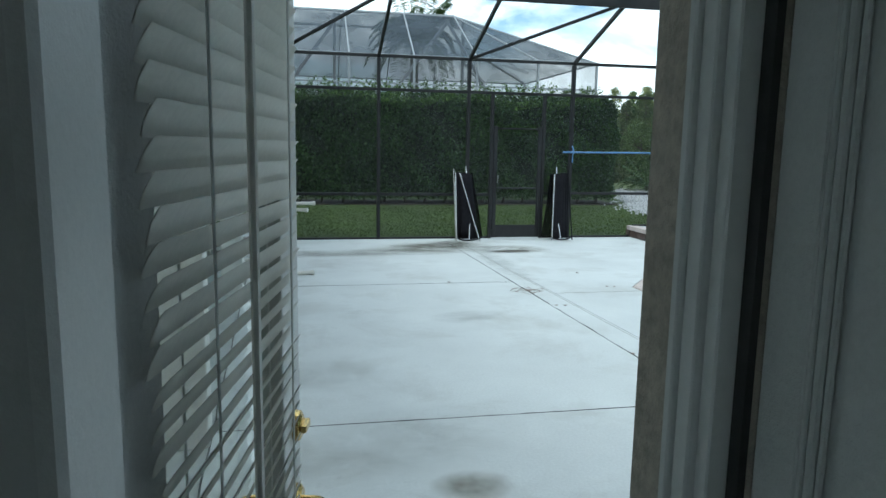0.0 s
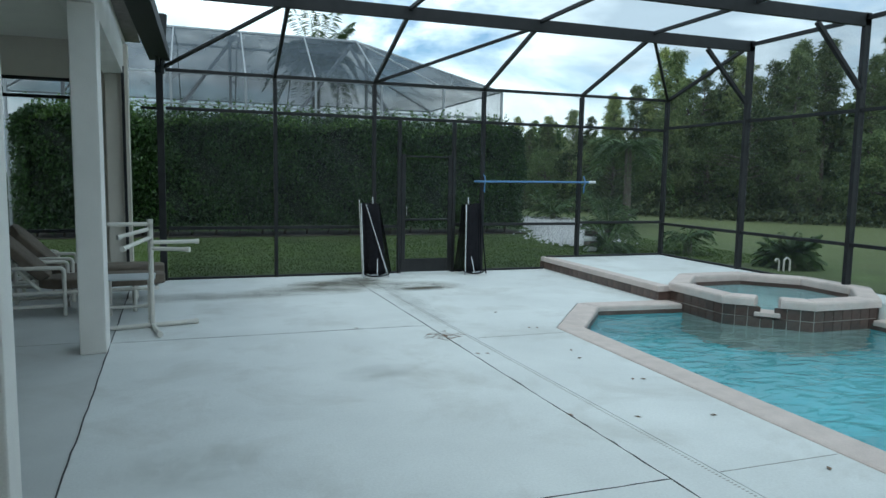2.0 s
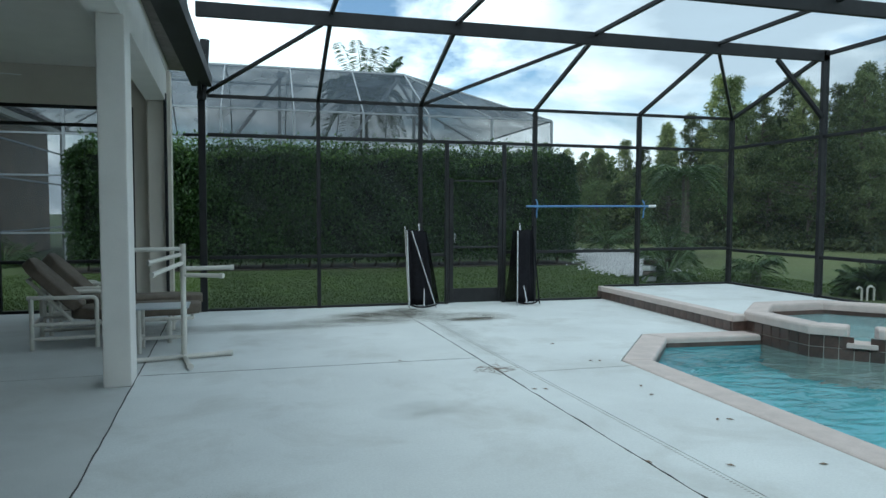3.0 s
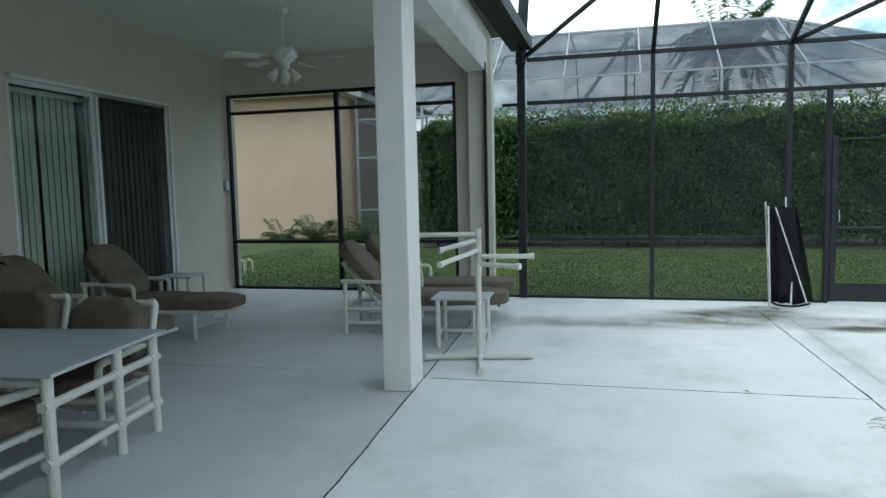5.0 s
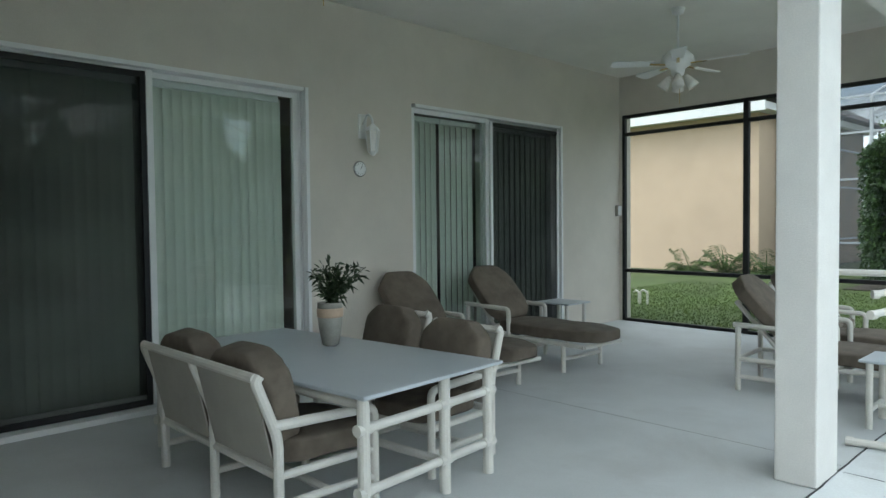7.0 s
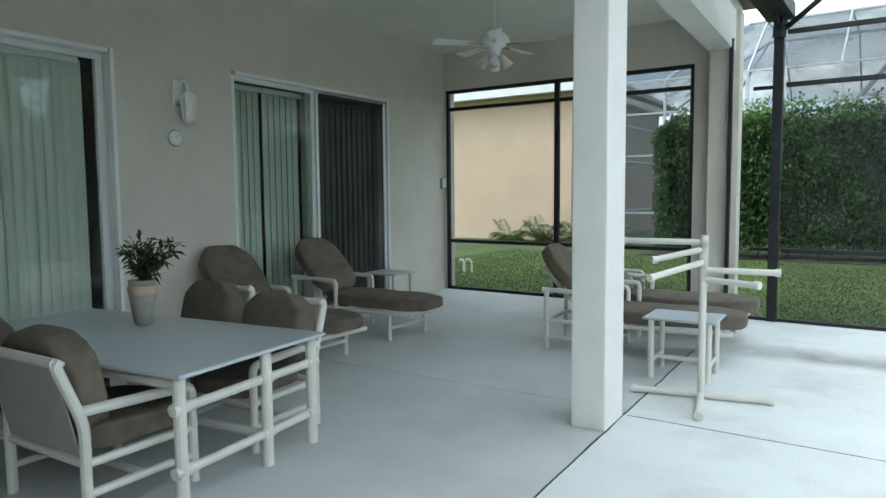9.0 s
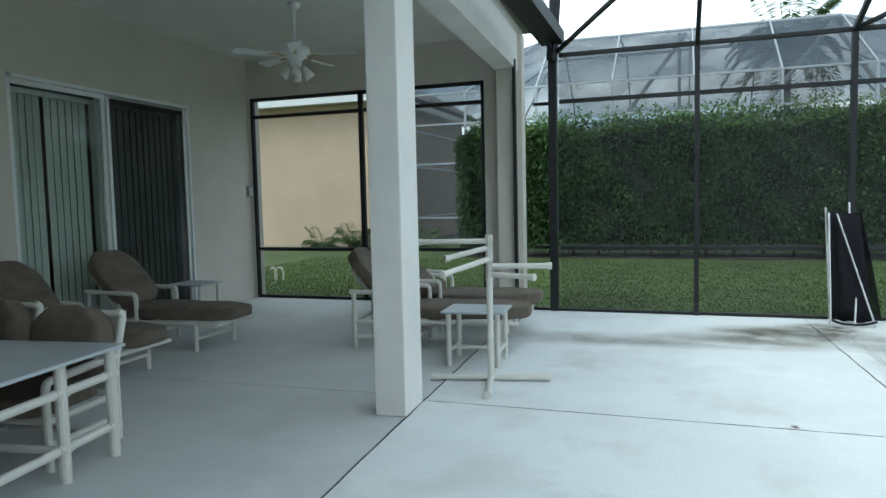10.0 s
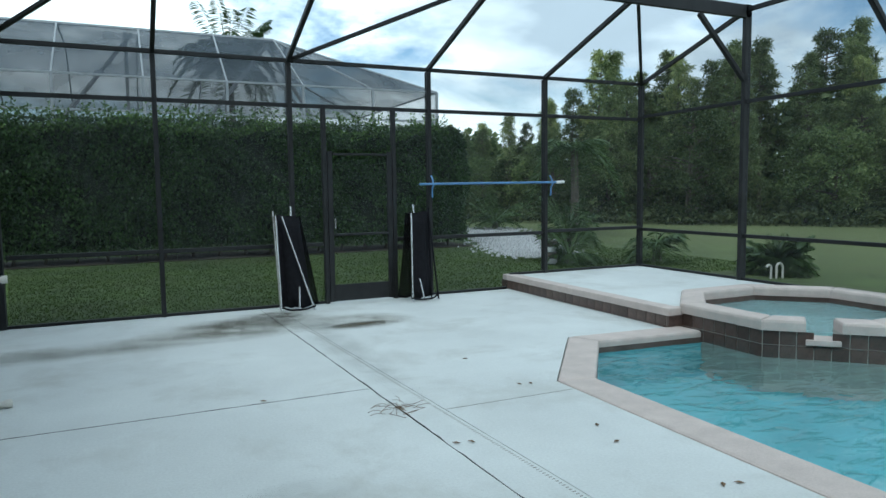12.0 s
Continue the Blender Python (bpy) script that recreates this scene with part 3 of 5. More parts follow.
def make_house():
    doors = [(-3.13, -0.38, 2.72), (0.90, 3.58, 2.73)]
    spans = [(-8.2, doors[0][0]), (doors[0][1], doors[1][0]), (doors[1][1], 5.15)]
    for k, (a, b) in enumerate(spans):
        structure(house_box(f"wall_west_{k + 1}", WALL_U - 0.22, WALL_U, a, b, 0.0, CEIL_Z, STUCCO), "cream stucco house wall facing the patio", "wall")
    for k, (a, b, z) in enumerate(doors):
        structure(house_box(f"wall_west_over_door_{k + 1}", WALL_U - 0.22, WALL_U, a, b, z, CEIL_Z, STUCCO), "cream stucco wall above a sliding door", "wall")
    # dim rooms behind the glass, the dimness partly put into their wall colour
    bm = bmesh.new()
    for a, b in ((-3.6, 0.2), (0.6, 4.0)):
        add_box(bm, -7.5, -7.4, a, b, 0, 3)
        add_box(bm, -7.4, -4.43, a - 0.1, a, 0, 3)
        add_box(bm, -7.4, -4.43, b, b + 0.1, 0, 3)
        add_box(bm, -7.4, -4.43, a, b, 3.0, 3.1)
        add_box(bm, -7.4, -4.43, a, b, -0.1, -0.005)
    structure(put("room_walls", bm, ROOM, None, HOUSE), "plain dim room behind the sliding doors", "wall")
    # end wall with the screened opening
    for nm, b in (("wall_north_left", (-6.0, -5.755, 0, 3.57)), ("wall_north_right", (-2.12, -1.60, 0, 3.57)), ("wall_north_top", (-5.755, -2.12, 3.01, 3.57))):
        structure(put(nm, bx(b[0], b[1], 9.22, 9.42, b[2], b[3]), STUCCO), "cream stucco end wall round the screened opening", "wall")
    structure(put("pilaster", bx(-1.90, -1.66, 9.02, 9.22, 0, 3.10, 0.012, 1), STUCCO), "cream stucco pilaster at the patio end", "column")
    structure(put("column", bx(-0.22, 0.0, 0.0, 0.36, 0.0, 3.10, 0.010, 2), COLUMN, None, HOUSE), "square cream stucco column on the patio edge", "column")
    structure(put("corner_column", bx(-0.24, 0.0, -3.94, -3.74, 0.0, 3.10, 0.010, 2), COLUMN, None, HOUSE), "square cream stucco column beside the wing wall", "column")
    structure(house_box("wall_wing", -4.2, -0.24, -3.90, -3.76, 0.0, CEIL_Z, STUCCO), "cream stucco wing wall closing the patio", "wall")
    structure(put("beam", prism([(-0.24, -3.94), (0.0, -3.94), (-0.06, 4.84), (-0.33, 4.84)], 3.10, CEIL_Z - 0.002), COLUMN, None, HOUSE), "cream stucco beam along the patio edge", "beam")
    structure(house_box("ceiling", -4.45, -0.05, -8.2, 5.2, CEIL_Z, CEIL_Z + 0.12, CEIL), "off-white textured patio ceiling", "ceiling")
    structure(put("roof", prism([(-9.0, -8.4), (0.16, -8.4), (0.16, 5.4), (-9.0, 5.4)], CEIL_Z + 0.125, CEIL_Z + 0.25), ROOFTILE, None, HOUSE), "low roof over the covered patio", "roof")
    # house block behind the camera
    for nm, b in (("wall_south_left", (-6.4, -0.96, 0, 3.3)), ("wall_south_right", (-0.265, 3.1, 0, 3.3)), ("wall_south_over_door", (-0.96, -0.265, 2.07, 3.3))):
        structure(put(nm, bx(b[0], b[1], -2.66, -2.44, b[2], b[3], 0.006, 1), ROUGH), "rough cream stucco wall round the pool door", "wall")
    structure(put("wall_recess", bx(-1.95, -1.75, -2.43, 0.6, 0, 3.3), STUCCO), "cream stucco wall beside the pool door", "wall")
    # small room from which the walk starts
    rm = bmesh.new()
    add_box(rm, 0.55, 0.65, -4.6, -2.67, 0, 2.5)
    # unseen window gap left in this wall, added to light the panel door
    add_box(rm, -1.09, -0.99, -4.6, -2.67, 0, 0.8)
    add_box(rm, -1.09, -0.99, -4.6, -2.67, 2.2, 2.5)
    add_box(rm, -1.09, -0.99, -3.75, -2.67, 0.8, 2.2)
    add_box(rm, -0.99, -0.785, -2.80, -2.67, 0, 2.5, 0.012)
    add_box(rm, -1.09, 0.6, -4.7, -4.6, 0, 2.5)
    add_box(rm, -1.09, 0.6, -4.6, -2.67, 2.5, 2.6)
    structure(put("bath_room_walls", rm, WHITE), "dim interior walls inside the pool door", "wall")
    structure(put("bath_room_floor", bx(-1.09, 0.6, -4.6, -2.45, -0.1, 0.004), COATING), "pale floor inside the pool door", "floor")
    structure(put("south_roof", bx(-6.4, 3.3, -8.0, -2.1, 3.3, 3.45), ROOFTILE), "roof over the wing behind", "roof")


make_house()


def sliding_door(name, v0, vm, v1, top):
    """Two-panel slider set back in its opening, with aluminium frame and thin glass."""
    d = thing(name, HOUSE, "white framed sliding glass door with pale vertical blinds", "sliding door", "", "structure")
    u = WALL_U
    for a, b, c in ((0.0, 0.035, 0.012), (-0.055, 0.030, 0.0), (-0.11, 0.04, 0.0), (-0.19, 0.05, 0.0)):
        part("jamb", bx(u + a - 0.04, u + a + c, v1 - b, v1 - 0.001, 0.046, top), WHITE, d)
        if a < 0:
            part("jamb", bx(u + a - 0.04, u + a + c, v0 + 0.001, v0 + b, 0.046, top), WHITE, d)
    part("head", bx(u - 0.20, u + 0.010, v0 + 0.05, v1 - 0.05, top - 0.035, top - 0.001), WHITE, d)
    part("sill", bx(u - 0.20, u + 0.10, v0 - 0.02, v1 + 0.02, 0.0, 0.045, 0.006), WHITE, d)
    for a, b, uu in ((vm - 0.02, v1 - 0.04, u - 0.135), (v0 + 0.04, vm + 0.03, u - 0.075)):
        part("stile", bx(uu - 0.018, uu + 0.018, a, a + 0.05, 0.046, top - 0.036), WHITE, d)
        part("stile", bx(uu - 0.018, uu + 0.018, b - 0.05, b, 0.046, top - 0.036), WHITE, d)
        part("rail", bx(uu - 0.017, uu + 0.017, a + 0.05, b - 0.05, top - 0.085, top - 0.037), WHITE, d)
        part("rail", bx(uu - 0.017, uu + 0.017, a + 0.05, b - 0.05, 0.046, 0.12), WHITE, d)
        g = part("pane", raw_quad([(uu, a + 0.05, 0.12), (uu, b - 0.05, 0.12), (uu, b - 0.05, top - 0.085), (uu, a + 0.05, top - 0.085)]), GLASS, d)
        g.visible_shadow = False
    return d


def blinds(name, v0, v1, top, label, rot=12, step=0.085, seed=1):
    b = thing(name, HOUSE, label, "blinds")
    part("head_rail", bx(WALL_U - 0.30, WALL_U - 0.24, v0, v1, top - 0.10, top - 0.045), WHITE, b)
    rng = random.Random(seed)
    mesh = None
    n = round((v1 - v0) / step)
    for k in range(n):
        m = pose(WALL_U - 0.27, v0 + (k + 0.5) * step, 0.06, 0, 0, 90 + rot + rng.uniform(-4, 4))
        if mesh is None:
            bm = bmesh.new()
            w, h = 0.046, top - 0.13
            prev = None
            for j in range(5):
                x = -w + 2 * w * j / 4
                y = 0.006 * (1 - (2 * j / 4 - 1) ** 2)
                lo, hi = bm.verts.new((x, y, 0)), bm.verts.new((x, y, h))
                lo2, hi2 = bm.verts.new((x, y - 0.0012, 0)), bm.verts.new((x, y - 0.0012, h))
                if prev:
                    bm.faces.new((prev[0], lo, hi, prev[1]))
                    bm.faces.new((prev[2], prev[3], hi2, lo2))
                prev = (lo, hi, lo2, hi2)
            ob = part("vane", bm, BLIND, b, "", m, True)
            mesh = ob.data
        else:
            ob = new("vane", mesh)
            ob.parent, ob.matrix_basis = b, m
    return b


sliding_door("door_1", -3.13, -1.81, -0.38, 2.72)
sliding_door("door_2", 0.90, 2.15, 3.58, 2.73)
BL = "pale green vertical blinds "
blinds("vertical_blinds", -1.79, -0.55, 2.70, BL + "closed behind the sliding door", 8, 0.085, 1)
blinds("vertical_blinds", 0.83, 1.545, 2.70, BL + "closed behind the sliding door", 8, 0.085, 2)
blinds("vertical_blinds", 1.555, 2.15, 2.70, BL + "drawn apart with dark gaps", 6, 0.094, 3)
blinds("vertical_blinds", 2.16, 3.53, 2.70, BL + "with dark gaps behind the screen", 6, 0.108, 4)
blinds("vertical_blinds", -3.03, -1.84, 2.70, BL + "behind the dark screen panel", 6, 0.09, 5)
for v0, v1 in ((2.17, 3.53), (-3.05, -1.85)):
    s = thing("sliding_screen", HOUSE, "dark insect screen panel over the sliding door", "screen door", "", "structure")
    u = WALL_U - 0.03
    part("mesh", bx(u - 0.001, u + 0.001, v0 + 0.04, v1 - 0.04, 0.09, 2.61), screen_material("slider_screen", 0.40, (0.035, 0.037, 0.037)), s)
    for a, b in ((v0, v0 + 0.04), (v1 - 0.04, v1)):
        part("stile", bx(u - 0.012, u + 0.012, a, b, 0.047, 2.66), BRONZE if v0 < 0 else WHITE, s)
    for z in (0.047, 2.61):
        part("rail", bx(u - 0.012, u + 0.012, v0 + 0.04, v1 - 0.04, z, z + 0.045), BRONZE, s)

# ---- pool cage ----
FAR_Y, SIDE_X = 8.865, 7.905
EAVE, MID, LOW, BEAM = 3.175, 2.61, 0.80, 3.84
POSTS_X = [-1.13, 0.55, 2.15, 4.10, 6.035, SIDE_X]
POSTS_Y = [6.785, 4.72, 2.64, 0.56, -1.52, -3.60]


def make_cage():
    c = thing("pool_cage", pose(0, 0, 0), "dark bronze aluminium pool cage with charcoal screens", "screen enclosure", "", "structure")
    for x in POSTS_X:
        w = 0.10 if x < -1 else 0.055
        z0 = 0.205 if x > 5.3 else 0.0
        part("post", bar((x, FAR_Y, z0), (x, FAR_Y, EAVE - 0.03), w, 0.10), BRONZE, c)
    part("post", bar((-1.64, FAR_Y + 0.1, 0), (-1.64, FAR_Y + 0.1, 3.2), 0.04, 0.06), BRONZE, c)
    for z, x0, x1 in ((LOW, -1.05, 2.55), (LOW + 0.03, 3.6, 6.0), (LOW + 0.05, 6.07, SIDE_X), (MID, -1.05, SIDE_X), (EAVE, -1.05, SIDE_X + 0.03)):
        part("rail", bar((x0, FAR_Y, z), (x1, FAR_Y, z), 0.05, 0.05), BRONZE, c)
    part("sill_rail", bar((-1.4, FAR_Y, 0.02), (2.55, FAR_Y, 0.02), 0.05, 0.035), BRONZE, c)
    part("sill_rail", bar((3.6, FAR_Y, 0.02), (5.35, FAR_Y, 0.02), 0.05, 0.035), BRONZE, c)
    part("sill_rail", bar((5.42, FAR_Y, 0.225), (SIDE_X, FAR_Y, 0.225), 0.05, 0.035), BRONZE, c)
    part("rail", bar((-1.4, FAR_Y + 0.1, MID), (-1.1, FAR_Y + 0.1, MID), 0.04, 0.04), BRONZE, c)
    part("rail", bar((-1.4, FAR_Y + 0.1, LOW), (-1.1, FAR_Y + 0.1, LOW), 0.04, 0.04), BRONZE, c)
    # side wall
    for k, y in enumerate(POSTS_Y):
        z0 = 0.205 if y > 3.3 else 0.0
        part("post", bar((SIDE_X, y, z0), (SIDE_X, y, BEAM + 0.09), 0.11, 0.06), BRONZE, c)
        # roof beam across the deck, with its knee brace
        part("roof_beam", bar((-1.02, y, BEAM), (SIDE_X + 0.05, y, BEAM), 0.06, 0.17), BRONZE, c)
        part("brace", bar((SIDE_X - 0.02, y, 2.92), (SIDE_X - 0.86, y, BEAM - 0.10), 0.06, 0.06), BRONZE, c)
    ys = [FAR_Y] + POSTS_Y
    for a, b in zip(ys, ys[1:]):
        base = 0.21 if b > 3.3 else 0.02
        for z in (LOW + 0.02, MID + 0.04):
            part("rail", bar((SIDE_X, a, z), (SIDE_X, b, z), 0.05, 0.05), BRONZE, c)
        part("sill_rail", bar((SIDE_X, a, base + 0.015), (SIDE_X, b, base + 0.015), 0.05, 0.035), BRONZE, c)
        za, zb = (EAVE if a == FAR_Y else BEAM + 0.03), BEAM + 0.03
        part("eave_rail", bar((SIDE_X, a, za), (SIDE_X, b, zb), 0.05, 0.06), BRONZE, c)
        part("screen", raw_quad([(SIDE_X, a, base), (SIDE_X, b, base), (SIDE_X, b, zb), (SIDE_X, a, za)]), SCREEN, c)
    # rafters up to the beam, purlins beyond it
    for x in POSTS_X[:-1]:
        part("rafter", bar((x, FAR_Y, EAVE), (x, POSTS_Y[0], BEAM + 0.03), 0.05, 0.06), BRONZE, c)
        for a, b in zip(POSTS_Y, POSTS_Y[1:]):
            part("purlin", bar((x, a, BEAM + 0.06), (x, b, BEAM + 0.06), 0.05, 0.05), BRONZE, c)
    for x0, x1 in ((POSTS_X[0], POSTS_X[1]), (POSTS_X[2], POSTS_X[3]), (SIDE_X, POSTS_X[4])):
        part("roof_brace", bar((x0, FAR_Y, EAVE), (x1, POSTS_Y[0], BEAM), 0.045, 0.045), BRONZE, c)
    # gutter along the eave of the house
    part("gutter", prism([(-1.08, -6), (-1.08 + 0.14, -6), (-0.98, 8.85), (-1.26, 8.85)], 3.30, 3.46), BRONZE, c)
    part("fascia_post", bar((-1.12, 8.75, 3.1), (-1.06, 8.72, 3.95), 0.10, 0.10), BRONZE, c)
    # screens
    xs = [-1.05, POSTS_X[1], POSTS_X[2], 2.58]
    for a, b in list(zip(xs, xs[1:])) + [(3.56, POSTS_X[3]), (POSTS_X[3], POSTS_X[4]), (POSTS_X[4], SIDE_X)]:
        z0 = 0.22 if a > 4.5 else 0.03
        part("screen", raw_quad([(a, FAR_Y, z0), (b, FAR_Y, z0), (b, FAR_Y, EAVE), (a, FAR_Y, EAVE)]), SCREEN, c)
    part("screen", raw_quad([(2.58, FAR_Y, 2.05), (3.56, FAR_Y, 2.05), (3.56, FAR_Y, EAVE), (2.58, FAR_Y, EAVE)]), SCREEN, c)
    for a, b in zip(POSTS_X, POSTS_X[1:]):
        part("roof_screen", raw_quad([(a, FAR_Y, EAVE + 0.02), (b, FAR_Y, EAVE + 0.02), (b, POSTS_Y[0], BEAM + 0.05), (a, POSTS_Y[0], BEAM + 0.05)]), ROOFSCREEN, c)
        for p, q in zip(POSTS_Y, POSTS_Y[1:]):
            part("roof_screen", raw_quad([(a, p, BEAM + 0.08), (b, p, BEAM + 0.08), (b, q, BEAM + 0.08), (a, q, BEAM + 0.08)]), ROOFSCREEN, c)


def make_screen_door():
    d = thing("screen_door", pose(2.585, FAR_Y - 0.01, 0), "dark bronze framed screen door with a solid kick plate", "screen door", "", "structure")
    for x in (0.0, 0.975):
        part("door_post", bar((x, 0, 0), (x, 0, MID - 0.02), 0.055, 0.08), BRONZE, d)
    for x in (0.07, 0.905):
        part("stile", bar((x, -0.02, 0.02), (x, -0.02, 2.03), 0.07, 0.03), BRONZE, d)
    for z, h in ((1.99, 0.09), (0.92, 0.07)):
        part("rail", bar((0.105, -0.02, z), (0.87, -0.02, z), h, 0.03), BRONZE, d)
    part("kick_plate", bx(0.106, 0.869, -0.03, -0.012, 0.025, 0.25, 0.003), BRONZE, d)
    part("mesh", raw_quad([(0.1, -0.018, 0.25), (0.88, -0.018, 0.25), (0.88, -0.018, 1.95), (0.1, -0.018, 1.95)]), SCREEN, d)
    part("handle", tube(bend([(0.115, -0.035, 1.0), (0.115, -0.08, 1.0), (0.115, -0.08, 1.14), (0.115, -0.035, 1.14)], 0.02), 0.007, 8), STEEL, d, "small bright pull handle")


def make_end_screen():
    d = thing("end_screen", pose(0, 9.24, 0), "bronze framed screen panels filling the patio end", "screen", "", "structure")
    x0, xm, x1 = -5.738, -3.937, -2.135
    for x in (x0, xm, x1):
        part("mullion", bar((x, 0, 0), (x, 0, 3.01), 0.07 if x == xm else 0.045, 0.06), BRONZE, d)
    for z in (0.02, 0.742, 2.73, 2.985):
        part("rail", bar((x0, 0, z), (x1, 0, z), 0.05, 0.05), BRONZE, d)
    for a, b in ((x0, xm), (xm, x1)):
        part("mesh", raw_quad([(a, 0.01, 0.03), (b, 0.01, 0.03), (b, 0.01, 3.0), (a, 0.01, 3.0)]), SCREEN, d)


make_cage()
make_screen_door()
make_end_screen()

# ---- outside: lawn, hedge, trees, neighbours ----
def make_grass():
    rng = np.random.default_rng(7)
    n = 110000
    x = rng.uniform(-9, 12, n)
    y = 9.4 + 8.0 * rng.beta(1.1, 1.6, n)
    side = rng.random(n) < 0.10
    x[side] = rng.uniform(8.2, 9.8, side.sum())
    y[side] = rng.uniform(1, 14, side.sum())
    p = np.stack([x, y, np.full(n, -0.10)], 1)
    up = np.tile([0, 0, 1.6], (n, 1))
    v, f = leaves(p, up, 0.038, 0.013, rng, 0.1)
    tagged(leaf_mesh("grass", v, f, GRASS), "short green grass blades on the lawn", "grass", "", "stuff")


def make_hedge():
    x0, x1, y0, y1, h = -5.1, 8.95, 17.1, 19.0, 3.38
    hd = thing("hedge", pose(0, 0, -0.1), "tall clipped dense dark green hedge", "hedge")
    rng = np.random.default_rng(3)
    # solid block behind the leaves, its colour painted as shade
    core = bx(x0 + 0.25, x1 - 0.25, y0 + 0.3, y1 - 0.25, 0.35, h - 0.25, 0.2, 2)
    part("core", core, HEDGE_CORE, hd, "near-black block painted as the shade inside the hedge")

    def face(n, which):
        a, b = rng.random(n), rng.random(n)
        if which == "front":
            p = np.stack([x0 + (x1 - x0) * a, np.full(n, y0), 0.22 + (h - 0.22) * b], 1)
            q = np.tile([0, -1.0, 0], (n, 1))
        elif which == "top":
            p = np.stack([x0 + (x1 - x0) * a, y0 + (y1 - y0) * b, np.full(n, h)], 1)
            q = np.tile([0, 0, 1.0], (n, 1))
        else:
            e = x0 if which == "left" else x1
            p = np.stack([np.full(n, e), y0 + (y1 - y0) * a, 0.22 + (h - 0.22) * b], 1)
            q = np.tile([-1.0 if which == "left" else 1.0, 0, 0], (n, 1))
        # rounded shoulders and an uneven clipped face
        wob = 0.10 * np.sin(p[:, 0] * 1.7 + 1.1 * np.sin(p[:, 2] * 2.1)) + 0.08 * np.sin(p[:, 0] * 4.3 + p[:, 2] * 3.7)
        p = p - q * (0.12 - wob)[:, None] - q * rng.uniform(0, 0.25, n)[:, None]
        cut = np.clip((p[:, 2] - (h - 0.5)) / 0.5, 0, 1) ** 2 * 0.3
        p[:, 0] += np.where(p[:, 0] > (x1 - 0.6), -cut, 0) + np.where(p[:, 0] < (x0 + 0.6), cut, 0)
        if which == "front":
            p[:, 1] += cut
        return p, q

    ps, qs = zip(*[face(n, w) for n, w in ((88000, "front"), (11000, "left"), (11000, "right"))])
    v, f = leaves(np.concatenate(ps), np.concatenate(qs), 0.085, 0.050, rng, 0.35)
    tagged(leaf_mesh("foliage", v, f, HEDGE, hd), kind="stuff")
    ps, qs = face(15000, "top")
    v, f = leaves(ps, qs, 0.085, 0.048, rng, 0.2)
    tagged(leaf_mesh("new_growth", v, f, HEDGE_NEW, hd), kind="stuff")
    # loose shoots above the clipped top
    n = 420
    sx = rng.uniform(x0 + 0.3, x1 - 0.3, n)
    spots, ups = [], []
    for k in range(n):
        hh = rng.uniform(0.15, 0.42)
        yy = rng.uniform(y0 + 0.3, y1 - 0.4)
        m = 9
        t = np.linspace(0, 1, m)
        spots.append(np.stack([sx[k] + 0.06 * np.sin(t * 5 + k), np.full(m, yy), h - 0.15 + hh * t + 0.1], 1))
        ups.append(np.tile([0, 0, 0.6], (m, 1)))
    v, f = leaves(np.concatenate(spots), np.concatenate(ups), 0.09, 0.05, rng, 0.1)
    tagged(leaf_mesh("shoots", v, f, HEDGE_NEW, hd), kind="stuff")
    for k in range(22):
        x = x0 + 0.4 + k * (x1 - x0 - 0.8) / 21
        part("stem", tube([(x, y0 + 0.7, 0), (x + 0.05, y0 + 0.65, 0.3), (x - 0.04, y0 + 0.7, 0.7)], (0.04, 0.03, 0.03), 6), BARK, hd)
    structure(put("hedge_bed", bx(x0 - 0.3, x1 + 0.2, y0 + 0.1, y1, -0.099, -0.075, 0.01, 1), SOIL), "dark mulch bed under the hedge", "bed")


def crown_tree(name, label, seed, height, spread, bare, mat, trunk_r, clumps, per, leaf, flat=0.6, slim=0.5, lo=0.14, hi=0.36, cone=False):
    """A trunk with limbs; leaf blades gathered in clumps at the limb ends, with gaps between."""
    rng = np.random.default_rng(seed)
    t = thing(name, pose(0, 0, 0), label, "tree", "far tree line")
    lean = rng.uniform(-0.03, 0.03, 2) * height
    line = [(lean[0] * f ** 2, lean[1] * f ** 2, height * 0.93 * f) for f in (0, 0.25, 0.5, 0.75, 1)]
    part("trunk", tube(line, [trunk_r, trunk_r * 0.85, trunk_r * 0.65, trunk_r * 0.4, 0.03], 7), BARK, t)
    spots = []
    limbs = bmesh.new()
    for k in range(clumps):
        f = bare + (1 - bare) * (k + rng.random()) / clumps
        a = rng.uniform(0, 6.283)
        rad = spread * (0.25 + 0.75 * math.sin(math.pi * min(0.97, (f - bare) / (1 - bare) * 0.85 + 0.15))) * rng.uniform(0.45, 1.0)
        if cone:
            rad = spread * (0.12 + 0.88 * (1 - (f - bare) / (1 - bare)) ** 0.6) * rng.uniform(0.3, 1.1)
        z = height * f
        c = np.array([lean[0] * f * f + rad * math.cos(a), lean[1] * f * f + rad * math.sin(a), z])
        add_tube(limbs, [(lean[0] * f * f, lean[1] * f * f, z - 0.25 * rad), tuple(c)], (0.05, 0.02), 4, False)
        size = spread * rng.uniform(lo, hi)
        d = rng.normal(size=(per, 3))
        d /= np.linalg.norm(d, axis=1)[:, None]
        d *= rng.uniform(0.0, 1.0, per)[:, None] ** 0.6
        spots.append(c + d * np.array([size, size, size * flat]))
    part("limbs", limbs, BARK, t)
    p = np.concatenate(spots)
    v, f = leaves(p, np.tile([0, 0, 0.35], (len(p), 1)), leaf, leaf * slim, rng, 0.25)
    tagged(leaf_mesh("crown", v, f, mat, t), kind="stuff")
    return t


